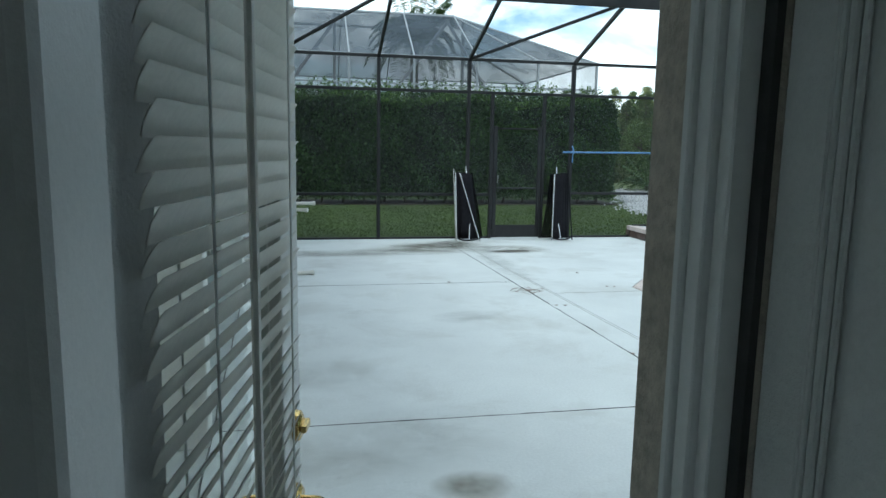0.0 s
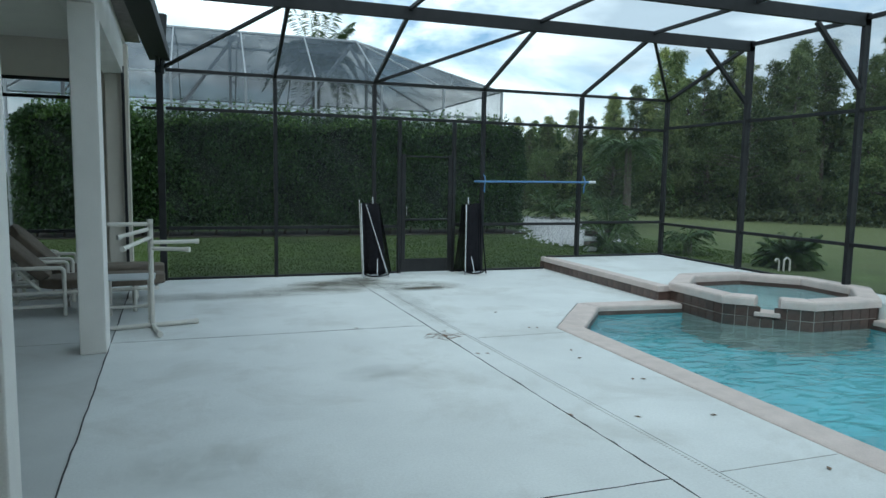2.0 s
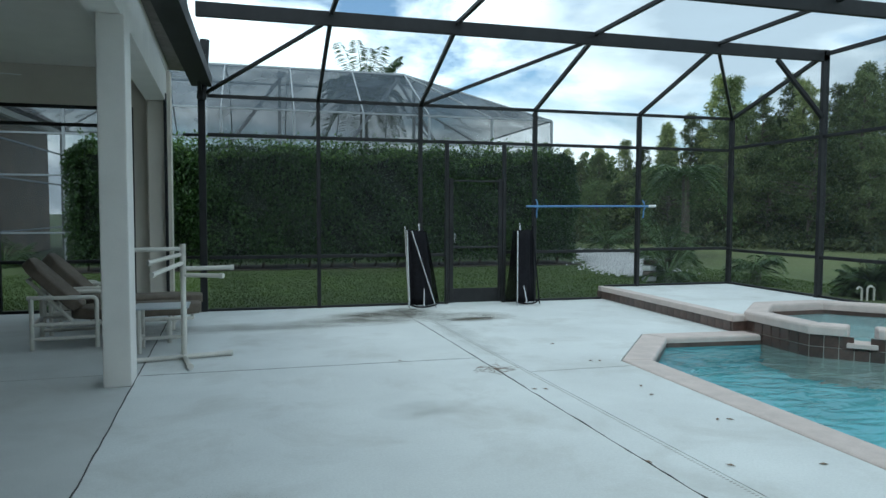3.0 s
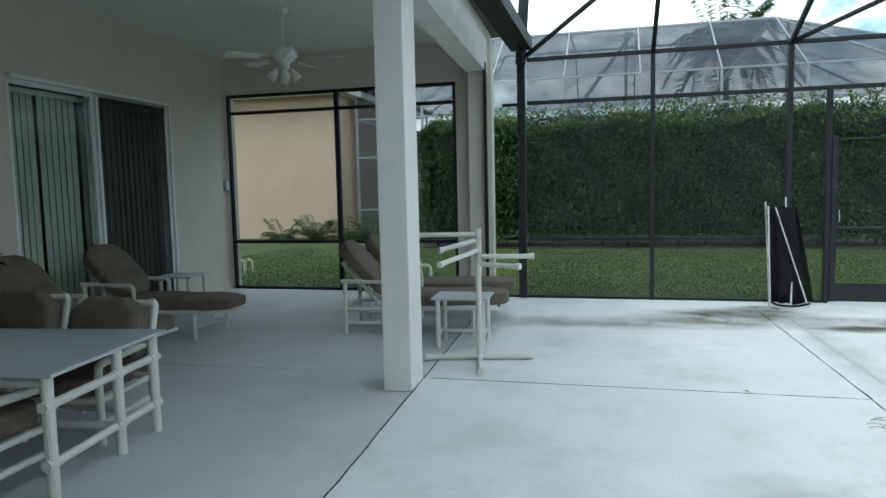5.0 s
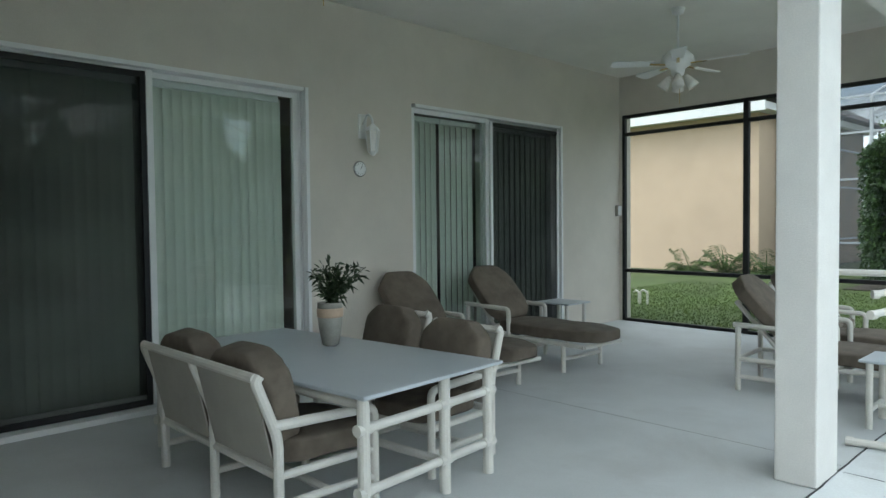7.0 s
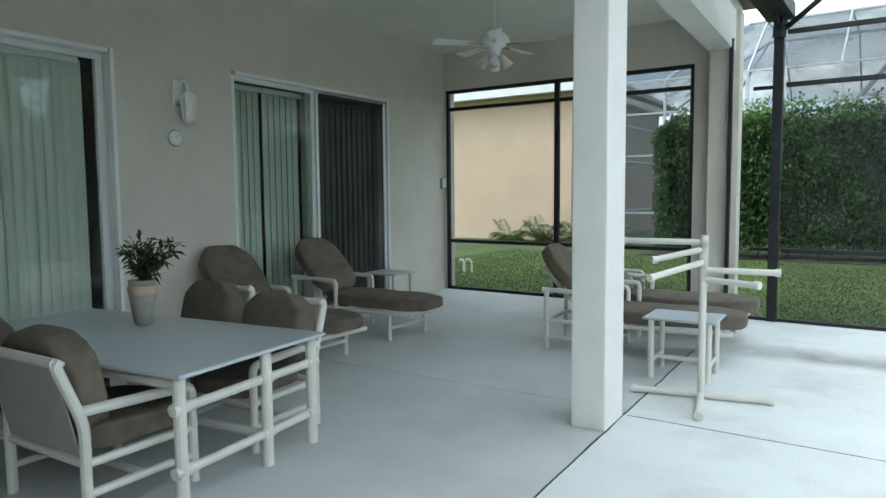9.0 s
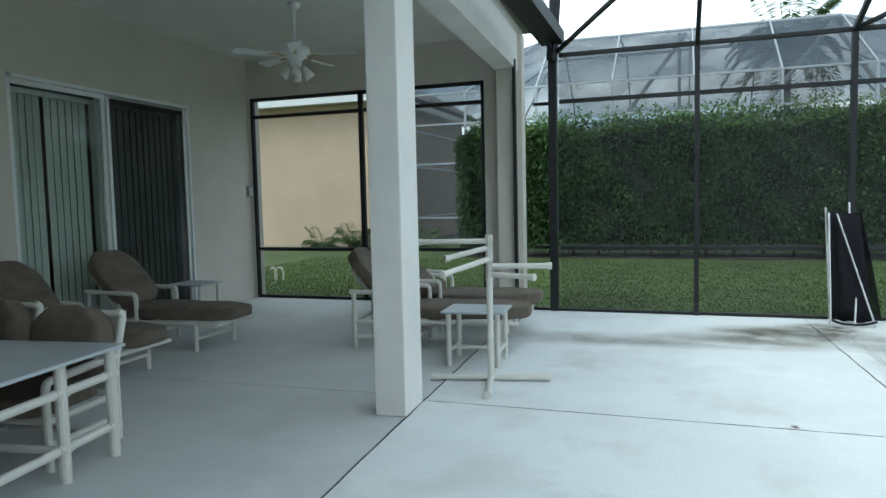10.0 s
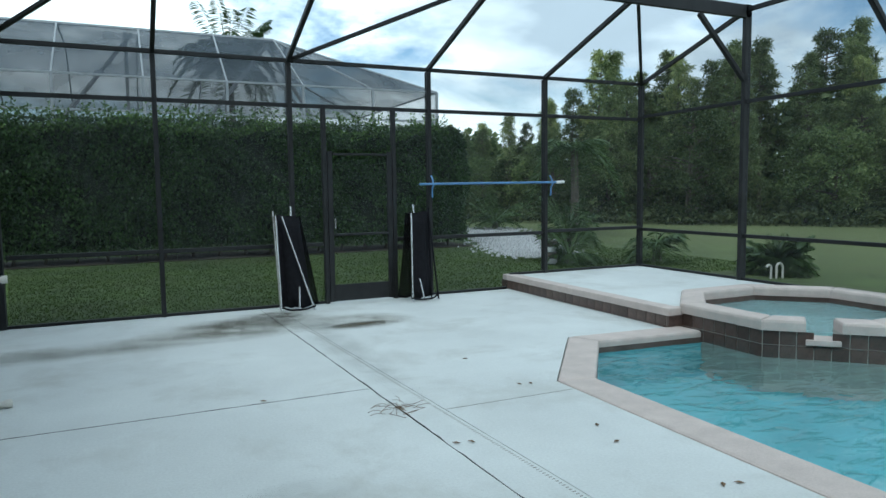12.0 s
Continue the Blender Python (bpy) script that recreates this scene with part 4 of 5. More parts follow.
def make_trees():
    kinds = [crown_tree("pine_tree", "tall slim pine with a loose high crown", 11, 11.8, 1.5, 0.52, PINE, 0.13, 58, 70, 0.36, 0.6, 0.16, 0.14, 0.30, True),
             crown_tree("pine_tree", "tall slim pine with a loose high crown", 12, 10.4, 1.6, 0.40, PINE, 0.14, 70, 70, 0.36, 0.6, 0.16, 0.12, 0.28, True),
             crown_tree("oak_tree", "broad dense dark green oak", 13, 7.6, 3.2, 0.06, OAK, 0.25, 80, 130, 0.26, 0.9, 0.42, 0.12, 0.42),
             crown_tree("oak_tree", "dense dark green understorey tree", 14, 5.6, 2.8, 0.02, OAK, 0.2, 70, 130, 0.24, 0.9, 0.42, 0.12, 0.42),
             crown_tree("pine_tree", "full green young pine with low branches", 15, 8.6, 2.4, 0.12, PINE, 0.18, 90, 100, 0.36, 0.7, 0.16, 0.14, 0.32, True)]
    rng = random.Random(8)
    # the tree line runs along the far side of the lawn
    near = 0.71
    a, b = Vector((10.0, 62.0)) * near, Vector((56.0, -2.0)) * near
    along = (b - a)
    back = Vector((along.y, -along.x)).normalized() * -1
    used = set()
    spots = []
    n = 36
    for k in range(n):
        f = (k + rng.uniform(0.1, 0.9)) / n
        spots.append((f, rng.uniform(1, 5), rng.choice((2, 3, 3, 4)), rng.uniform(0.9, 1.2)))
        spots.append((f + rng.uniform(-0.02, 0.02), rng.uniform(4, 9), rng.choice((2, 4, 1)), rng.uniform(0.85, 1.05)))
        spots.append((f + rng.uniform(-0.02, 0.02), rng.uniform(7, 15), rng.choice((0, 1, 0)), rng.uniform(0.8, 1.12)))
        spots.append((f + rng.uniform(-0.03, 0.03), rng.uniform(9, 16), rng.choice((0, 1)), rng.uniform(0.75, 1.08)))
    for f, d, k, s in spots:
        p = a + along * f + back * d * near
        tall = float(np.interp(f, [0, 0.27, 0.31, 0.35, 0.40, 0.54, 1], [6.4, 7.3, 8.8, 10.5, 10.9, 10.7, 10.3]))
        s *= tall * {0: 0.98 / 11.8, 1: 0.98 / 10.4, 2: 0.56 / 7.6, 3: 0.44 / 5.6, 4: 0.66 / 8.6}[k] * (1 + max(0, d - 3) / 55) * near
        m = pose(p.x, p.y, -0.1, 0, 0, rng.uniform(0, 360)) @ Matrix.Scale(s, 4)
        if k not in used:
            kinds[k].matrix_basis = m
            used.add(k)
        else:
            c = copy_thing(kinds[k], m)
            c.scale = (s, s, s)
    # low scrub at the foot of the trees
    r = np.random.default_rng(5)
    n = 16000
    f = r.uniform(-0.02, 1.02, n)
    d = r.uniform(-1.2, 3, n) * near
    px = a.x + along.x * f + back.x * d
    py = a.y + along.y * f + back.y * d
    hh = (0.5 + 0.7 * np.sin(f * 60) ** 2 + 0.6 * np.sin(f * 171 + 1) ** 2) * np.sqrt(r.random(n)) * (0.5 + np.clip(d, 0, 3) / 2.2) * near
    v, fa = leaves(np.stack([px, py, hh - 0.1], 1), np.tile([0, 0, 0.5], (n, 1)), 0.27, 0.115, r, 0.2)
    tagged(leaf_mesh("scrub", v, fa, SCRUB), "low dark scrub along the tree line", "scrub", "", "stuff")
    # woods closing the view behind the first trees
    r = np.random.default_rng(6)
    n = 36000
    f = r.uniform(-0.1, 1.1, n)
    d = r.uniform(12, 16, n) * near
    top = np.interp(f, [0.2, 0.4], [5.0, 7.8]) + 1.4 * np.sin(f * 37) + 1.0 * np.sin(f * 91 + 2)
    top = top * near
    v, fa = leaves(np.stack([a.x + along.x * f + back.x * d, a.y + along.y * f + back.y * d, top * r.random(n)], 1), np.tile([0, 0, 0.3], (n, 1)), 0.57, 0.36, r, 0.2)
    tagged(leaf_mesh("far_woods", v, fa, OAK), "dark dense woods behind the first trees", "woods", "", "stuff")


def frond(v, f, base, yaw, length, rise, droop, leaflets, leaf_len, width, rng):
    """One feather frond: leaflets in two rows along an arched rib."""
    d = Vector((math.cos(yaw), math.sin(yaw), 0))
    s = Vector((-d.y, d.x, 0))
    for j in range(leaflets):
        t = (j + 1) / leaflets
        p = Vector(base) + d * length * t * (1 - 0.15 * t) + Vector((0, 0, rise * t - droop * t * t))
        ll = leaf_len * (0.55 + 0.9 * t * (1 - t) * 2) * rng.uniform(0.85, 1.15)
        for sg in (-1, 1):
            q = p + s * sg * ll * 0.85 + d * ll * 0.45 - Vector((0, 0, ll * rng.uniform(0.15, 0.5)))
            m = (p + q) / 2 + Vector((0, 0, ll * 0.06))
            w = d * width
            k = len(v)
            v.extend([tuple(p), tuple(m + w), tuple(q), tuple(m - w)])
            f.append((k, k + 1, k + 2, k + 3))
    k = len(v)
    last = Vector(base)
    for j in range(1, 7):
        t = j / 6
        p = Vector(base) + d * length * t * (1 - 0.15 * t) + Vector((0, 0, rise * t - droop * t * t))
        w = s * 0.02 * (1.2 - t)
        v.extend([tuple(last + w), tuple(last - w), tuple(p - w), tuple(p + w)])
        f.append((k, k + 1, k + 2, k + 3))
        k += 4
        last = p


def palm(name, label, m, trunk_h, trunk_r, n, length, rise, droop, leaflets, leaf_len, width, seed, group=""):
    rng = random.Random(seed)
    t = thing(name, m, label, "palm", group)
    if trunk_h > 0.1:
        bm = tube([(0, 0, 0), (0.02, 0, trunk_h * 0.5), (0, 0.03, trunk_h)], (trunk_r * 1.15, trunk_r, trunk_r * 0.85), 10)
        part("trunk", bm, BARK, t)
    v, f = [], []
    for k in range(n):
        u = rng.random()
        frond(v, f, (0, 0, trunk_h), k * 2.399 + rng.uniform(-0.2, 0.2), length * (0.7 + 0.3 * u) * rng.uniform(0.85, 1.1), rise * (1.25 - u), droop * (0.5 + 0.7 * u), leaflets, leaf_len, width, rng)
    raw("fronds", v, f, FROND, t)
    return t


def make_planting():
    palm("sago_palm", "low round sago palm on the lawn", pose(11.0, 8.72, -0.1), 0.2, 0.15, 84, 0.86, 0.62, 0.42, 32, 0.17, 0.030, 3)
    palm("young_palm", "small feathery palm on a short trunk", pose(10.5, 11.3, -0.1), 0.40, 0.10, 26, 0.95, 0.55, 0.80, 22, 0.26, 0.016, 4)
    palm("fan_palm", "spiky green palm beside the white gravel", pose(9.3, 12.9, -0.1), 0.5, 0.10, 26, 1.0, 1.2, 0.9, 18, 0.3, 0.02, 5, "gravel bed palms")
    palm("fan_palm", "spiky green palm beside the white gravel", pose(8.7, 12.0, -0.1), 0.15, 0.10, 22, 0.9, 1.0, 0.7, 18, 0.28, 0.02, 6, "gravel bed palms")
    palm("fan_palm", "spiky green palm behind the white gravel", pose(13.6, 24.0, -0.1), 0.3, 0.12, 22, 1.6, 1.6, 1.0, 18, 0.4, 0.03, 7, "gravel bed palms")
    palm("fan_palm", "tall palm in front of the far trees", pose(14.6, 20.0, -0.1), 3.0, 0.14, 30, 2.2, 1.1, 2.4, 24, 0.55, 0.03, 8, "gravel bed palms")
    palm("queen_palm", "tall feathery palm rising behind the neighbouring cage", pose(3.9, 27.0, -0.1), 6.3, 0.20, 48, 2.5, 2.7, 2.6, 40, 0.55, 0.036, 9)
    # gravel bed
    rng = np.random.default_rng(9)
    n = 5200
    t = rng.random(n)
    x = 9.2 + 4.2 * t + rng.normal(0, 0.55, n)
    y = 13.9 + 10.5 * t + rng.normal(0, 0.55, n)
    r = rng.uniform(0.03, 0.08, n)
    base = np.array([[1, 0, 0], [-0.5, 0.87, 0], [-0.5, -0.87, 0], [0, 0, 0.9]])
    v = (base[None] * r[:, None, None] * rng.uniform(0.7, 1.3, (n, 1, 3)) + np.stack([x, y, np.full(n, -0.085)], 1)[:, None]).reshape(-1, 3)
    k = np.arange(n)[:, None] * 4
    f = np.concatenate([k + [0, 1, 3], k + [1, 2, 3], k + [2, 0, 3]])
    tagged(raw("gravel", v.tolist(), f.tolist(), GRAVEL), "bed of white gravel along the hedge end", "gravel", "", "stuff")
    structure(put("gravel_bed", prism([(8.6, 13.4), (10.2, 13.2), (14.2, 24.2), (12.6, 24.9)], -0.099, -0.082), GRAVEL), "white gravel ground", "gravel bed")
    # stacked stone edging by the cage post
    st = thing("stacked_stones", pose(8.35, 12.2, -0.1), "low stack of dark edging stones", "stones")
    for k in range(4):
        part("stone", bx(-0.13, 0.13, -0.12, 0.12, 0.13 * k, 0.13 * k + 0.115, 0.03), BARK if k % 2 else WHITE, st, "", pose(0.02 * (k % 2), 0, 0, 0, 0, 12 * k))
    # irrigation pipes on the lawns
    for px, py, nm in ((10.35, 8.2, "bent white irrigation pipes beside the sago palm"), (-7.15, 11.9, "white irrigation pipes on the side lawn")):
        pp = thing("irrigation_pipe", pose(px, py, -0.1) @ Matrix.Scale(0.55, 4), nm, "pipe")
        part("riser", tube(bend([(0, 0, 0), (0, 0, 0.42), (0.12, 0, 0.50), (0.28, 0, 0.42), (0.28, 0, 0)], 0.08), 0.035, 8), PVC, pp)
        part("riser", tube(bend([(-0.12, 0.1, 0.0), (-0.12, 0.1, 0.40), (-0.25, 0.1, 0.46), (-0.32, 0.1, 0.38)], 0.06), 0.035, 8), PVC, pp)
    for k, (px, py) in enumerate(((-9.2, 19.6), (-8.2, 19.9), (-10.4, 19.8), (-7.4, 20.1))):
        palm("shrub", "dark green spiky shrub at the neighbour's wall", pose(px, py, -0.1), 0.05, 0.08, 24, 0.9 + 0.3 * (k % 2), 1.0, 0.7, 16, 0.3, 0.02, 20 + k, "neighbour shrubs")


def make_neighbours():
    h = thing("neighbour_house", pose(0, 0, -0.1), "tan stucco neighbouring house with a white soffit", "house")
    part("wall", bx(-19, -8.85, 20.9, 30, 0, 4.75), TAN, h)
    part("soffit", bx(-19.4, -8.4, 20.3, 30, 4.75, 4.95), WHITE, h)
    part("fascia", bx(-19.4, -8.4, 20.24, 20.3, 4.70, 5.05), WHITE, h)
    bm = bmesh.new()
    a = [bm.verts.new(p) for p in ((-19.6, 20.2, 5.05), (-8.2, 20.2, 5.05), (-8.2, 31, 5.05), (-19.6, 31, 5.05), (-16, 25, 7.2), (-11.5, 25, 7.2))]
    for q in ((0, 1, 5, 4), (1, 2, 5), (2, 3, 4, 5), (3, 0, 4)):
        bm.faces.new([a[k] for k in q])
    part("roof", bm, ROOFTILE, h)
    # the neighbours' white framed pool cage, with hipped screen roof
    c = thing("neighbour_cage", pose(0, 0, -0.1), "large white framed pool cage with grey screens", "screen enclosure")
    x0, x1, y0, y1 = -8.6, 10.2, 22.0, 31.0
    ez, tz = 5.0, 7.0
    rx0, rx1, ry0, ry1 = -4.4, 5.2, 25.0, 28.5
    posts = [x0 + (x1 - x0) * k / 8 for k in range(9)]
    for x in posts:
        part("post", bar((x, y0, 0), (x, y0, ez), 0.08, 0.08), CAGEGREY, c)
        part("post", bar((x, y1, 0), (x, y1, ez), 0.08, 0.08), CAGEGREY, c)
        tx = min(max(x, rx0), rx1)
        part("rafter", bar((x, y0, ez), (tx, ry0, tz), 0.05, 0.07), CAGEGREY, c)
        part("rafter", bar((x, y1, ez), (tx, ry1, tz), 0.05, 0.07), CAGEGREY, c)
        if rx0 <= x <= rx1:
            part("beam", bar((x, ry0, tz), (x, ry1, tz), 0.05, 0.08), CAGEGREY, c)
    for z in (0.9, 2.7, 4.0, ez):
        part("rail", bar((x0, y0, z), (x1, y0, z), 0.05, 0.06), CAGEGREY, c)
        part("rail", bar((x0, y0, z), (x0, y1, z), 0.05, 0.06), CAGEGREY, c)
        part("rail", bar((x1, y0, z), (x1, y1, z), 0.05, 0.06), CAGEGREY, c)
        part("rail", bar((x0, y1, z), (x1, y1, z), 0.05, 0.06), CAGEGREY, c)
    # sloping struts and inner posts under the roof
    for x, lean in ((-1.6, 2.2), (2.4, 2.6), (6.4, -1.5)):
        part("strut", bar((x, y0 + 1.2, 3.6), (x + lean, ry0, tz - 0.15), 0.12, 0.10), CAGEGREY, c)
    for x in (-5.2, 0.4, 5.6):
        part("post", bar((x, ry0, 0), (x, ry0, tz - 0.1), 0.11, 0.11), CAGEGREY, c)
    part("ridge_beam", bar((rx0, ry0, tz), (rx1, ry0, tz), 0.06, 0.09), CAGEGREY, c)
    part("ridge_beam", bar((rx0, ry1, tz), (rx1, ry1, tz), 0.06, 0.09), CAGEGREY, c)
    A, B, C, D = (x0, y0, ez), (x1, y0, ez), (x1, y1, ez), (x0, y1, ez)
    E, F, G, H = (rx0, ry0, tz), (rx1, ry0, tz), (rx1, ry1, tz), (rx0, ry1, tz)
    for q in ((A, B, F, E), (B, C, G, F), (C, D, H, G), (D, A, E, H), (E, F, G, H)):
        part("roof_screen", raw_quad(q), PALESCREEN, c)
    for p, q in ((A, B), (B, C), (C, D), (D, A)):
        part("screen", raw_quad([(*p[:2], 0), (*q[:2], 0), q, p]), PALEWALL, c)


make_grass()
make_hedge()
make_trees()
make_planting()
make_neighbours()

# ---- patio furniture ----
R = 0.021


def cushion(bm_dims, bevel, rng_seed=0, sag=0.012, round_end=0.0):
    """A stuffed pad: rounded block with a soft uneven surface."""
    x0, x1, y0, y1, z0, z1 = bm_dims
    bm = bx(x0, x1, y0, y1, z0, z1)
    bmesh.ops.subdivide_edges(bm, edges=bm.edges[:], cuts=9, use_grid_fill=True)
    cx, cy, cz = (x0 + x1) / 2, (y0 + y1) / 2, (z0 + z1) / 2
    hx, hy, hz = (x1 - x0) / 2, (y1 - y0) / 2, (z1 - z0) / 2
    for v in bm.verts:
        u = Vector(((v.co.x - cx) / hx, (v.co.y - cy) / hy, (v.co.z - cz) / hz))
        edge = max(abs(u.x), abs(u.y))
        puff = 1 - 0.55 * max(0, edge - 0.55) / 0.45
        v.co.z = cz + u.z * hz * (0.55 + 0.45 * puff)
        rnd = min(1, max(0, (abs(u.x) + abs(u.y)) - 1.55) / 0.45)
        v.co.x -= u.x * hx * 0.22 * rnd
        v.co.y -= u.y * hy * 0.22 * rnd
        if round_end and u.x > 0.3:
            v.co.y = cy + (v.co.y - cy) * math.sqrt(max(0.05, 1 - round_end * ((u.x - 0.3) / 0.7) ** 2))
        k = noise.noise(v.co * 4 + Vector((rng_seed, 0, 0)))
        v.co.z += sag * k
    bmesh.ops.smooth_vert(bm, verts=bm.verts, factor=0.5, use_axis_x=True, use_axis_y=True, use_axis_z=True)
    return bm


def tilt(bm, m):
    bmesh.ops.transform(bm, matrix=m, verts=bm.verts)
    return bm


def chaise(label, group):
    """Head at x = 0, foot at x = 1.7, the body along +x."""
    t = thing("chaise_lounge", pose(0, 0, 0), label, "chaise lounge", group)
    w = 0.29
    for s in (-1, 1):
        y = s * w
        part("side_rail", tube([(0.10, y, 0.27), (1.70, y, 0.27)], R, 10), PVC, t)
        part("leg", tube([(1.45, y, 0), (1.45, y, 0.27)], R * 1.1, 10), PVC, t)
        part("leg", tube([(0.10, y, 0), (0.10, y, 0.55)], R * 1.1, 10), PVC, t)
        part("leg", tube(bend([(0.72, y, 0), (0.72, y, 0.55), (0.06, y, 0.56)], 0.05), R * 1.1, 10), PVC, t, "bent tube armrest and front leg")
        part("stretcher", tube([(0.10, y, 0.12), (0.72, y, 0.12)], R * 0.9, 8), PVC, t)
        part("back_post", tube([(0.47, y * 0.7, 0.29), (0.06, y * 0.7, 0.74)], R, 10), PVC, t)
    for x, z in ((0.10, 0.27), (0.72, 0.12), (1.45, 0.13), (1.70, 0.27), (0.9, 0.27)):
        part("cross_bar", tube([(x, -w, z), (x, w, z)], R * 0.95, 8), PVC, t)
    part("top_bar", tube([(0.06, -w * 0.7, 0.74), (0.06, w * 0.7, 0.74)], R, 8), PVC, t)
    part("seat_cushion", cushion((0.45, 1.80, -0.30, 0.30, 0.29, 0.43), 0.05, 1), CUSHION, t, "taupe fabric seat pad", None, True)
    ang = math.atan2(0.53, -0.51)
    bk = cushion((0, 0.74, -0.30, 0.30, -0.06, 0.08), 0.05, 2, 0.010, 0.12)
    part("back_cushion", tilt(bk, Matrix.Translation((0.53, 0, 0.40)) @ Matrix.Rotation(-ang, 4, "Y") @ Matrix.Rotation(math.pi, 4, "X")), CUSHION, t, "taupe fabric back pad", None, True)
    return t


def armchair(label, group, w=0.27):
    """Faces +x; back at x = 0."""
    t = thing("patio_chair", pose(0, 0, 0), label, "chair", group)
    for s in (-1, 1):
        y = s * w
        part("back_post", tube(bend([(0.05, y, 0), (0.05, y, 0.46), (-0.05, y, 0.76), (-0.02, y * 0.96, 0.79)], 0.06), R * 1.15, 10), PVC, t)
        part("front_leg", tube(bend([(0.60, y, 0), (0.60, y, 0.50), (0.03, y, 0.52)], 0.05), R * 1.15, 10), PVC, t, "bent tube front leg and armrest")
        part("stretcher", tube([(0.05, y, 0.14), (0.60, y, 0.14)], R, 8), PVC, t)
        part("seat_rail", tube([(0.05, y, 0.28), (0.60, y, 0.28)], R, 8), PVC, t)
    part("top_bar", tube([(-0.05, -w, 0.77), (-0.05, w, 0.77)], R * 1.1, 10), PVC, t)
    for x, z in ((0.05, 0.28), (0.60, 0.28), (0.33, 0.14)):
        part("cross_bar", tube([(x, -w, z), (x, w, z)], R, 8), PVC, t)
    sl = bx(-0.004, 0.004, -w + 0.02, w - 0.02, 0.0, 0.46)
    part("sling_back", tilt(sl, Matrix.Translation((0.055, 0, 0.31)) @ Matrix.Rotation(-0.22, 4, "Y")), SLING, t, "beige fabric sling back")
    part("seat_cushion", cushion((0.08, 0.66, -w + 0.015, w - 0.015, 0.29, 0.42), 0.05, 3), CUSHION, t, "taupe fabric seat pad", None, True)
    bk = cushion((0, 0.48, -w + 0.015, w - 0.015, -0.085, 0.095), 0.05, 4, 0.010, 0.28)
    part("back_cushion", tilt(bk, Matrix.Translation((0.15, 0, 0.36)) @ Matrix.Rotation(-math.pi / 2 - 0.20, 4, "Y")), CUSHION, t, "taupe fabric back pad", None, True)
    return t


def love_seat(m, label):
    """A bench for two, facing +x; the back is split by a middle post."""
    t = thing("patio_love_seat", m, label, "love seat")
    w = 0.66
    for y in (-w, 0.0, w):
        part("back_post", tube(bend([(0.06, y, 0), (0.06, y, 0.46), (-0.05, y, 0.74), (-0.03, y, 0.765)], 0.06), R * 1.2, 10), PVC, t)
        part("stretcher", tube([(0.06, y, 0.14), (0.62, y, 0.14)], R, 8), PVC, t)
        part("seat_rail", tube([(0.06, y, 0.28), (0.62, y, 0.28)], R, 8), PVC, t)
    for y in (-w, w):
        part("front_leg", tube(bend([(0.62, y, 0), (0.62, y, 0.50), (0.03, y, 0.52)], 0.05), R * 1.2, 10), PVC, t, "bent tube front leg and armrest")
    part("front_leg", tube([(0.62, 0, 0), (0.62, 0, 0.28)], R * 1.2, 10), PVC, t)
    part("top_bar", tube([(-0.05, -w, 0.755), (-0.05, w, 0.755)], R * 1.15, 10), PVC, t)
    for x, z in ((0.06, 0.28), (0.62, 0.28), (0.34, 0.14)):
        part("cross_bar", tube([(x, -w, z), (x, w, z)], R, 8), PVC, t)
    for k, y in enumerate((-w / 2, w / 2)):
        sl = bx(-0.004, 0.004, y - 0.30, y + 0.30, 0.0, 0.45)
        part("sling_back", tilt(sl, Matrix.Translation((0.055, 0, 0.31)) @ Matrix.Rotation(-0.22, 4, "Y")), SLING, t, "beige fabric sling back")
        part("seat_cushion", cushion((0.09, 0.69, y - 0.315, y + 0.315, 0.29, 0.43), 0.05, 5 + k), CUSHION, t, "taupe fabric seat pad", None, True)
        bk = cushion((0, 0.50, y - 0.31, y + 0.31, -0.085, 0.095), 0.05, 7 + k, 0.010, 0.28)
        part("back_cushion", tilt(bk, Matrix.Translation((0.17, 0, 0.36)) @ Matrix.Rotation(-math.pi / 2 - 0.20, 4, "Y")), CUSHION, t, "taupe fabric back pad", None, True)
    return t


def dining_table():
    c = Vector((-2.56, 2.32)) + Matrix.Rotation(radians(7.5), 2) @ Vector((-1.05, 0.545))
    t = thing("dining_table", pose(c.x, c.y, 0, 0, 0, 7.5), "long white pvc patio table with a pale frosted top", "table")
    part("tabletop", bx(-1.05, 1.05, -0.545, 0.545, 0.633, 0.655, 0.009, 2), TOP, t)
    for s in (-1, 1):
        x = s * 0.98
        for y in (-0.485, 0.10, 0.485):
            part("leg", tube([(x, y, 0), (x, y, 0.633)], 0.031, 12), PVC, t)
        for z in (0.18, 0.48):
            part("end_rail", tube([(x, -0.485, z), (x, 0.485, z)], 0.024, 10), PVC, t)
            for y in (-0.485, 0.10, 0.485):
                part("coupling", tube([(x, y - 0.045, z), (x, y + 0.045, z)], 0.030, 10), PVC, t)
    part("long_rail", tube([(-0.98, 0.10, 0.17), (0.98, 0.10, 0.17)], 0.024, 10), PVC, t)
    for y in (-0.485, 0.485):
        part("apron", tube([(-0.98, y, 0.595), (0.98, y, 0.595)], 0.024, 10), PVC, t)
    return t


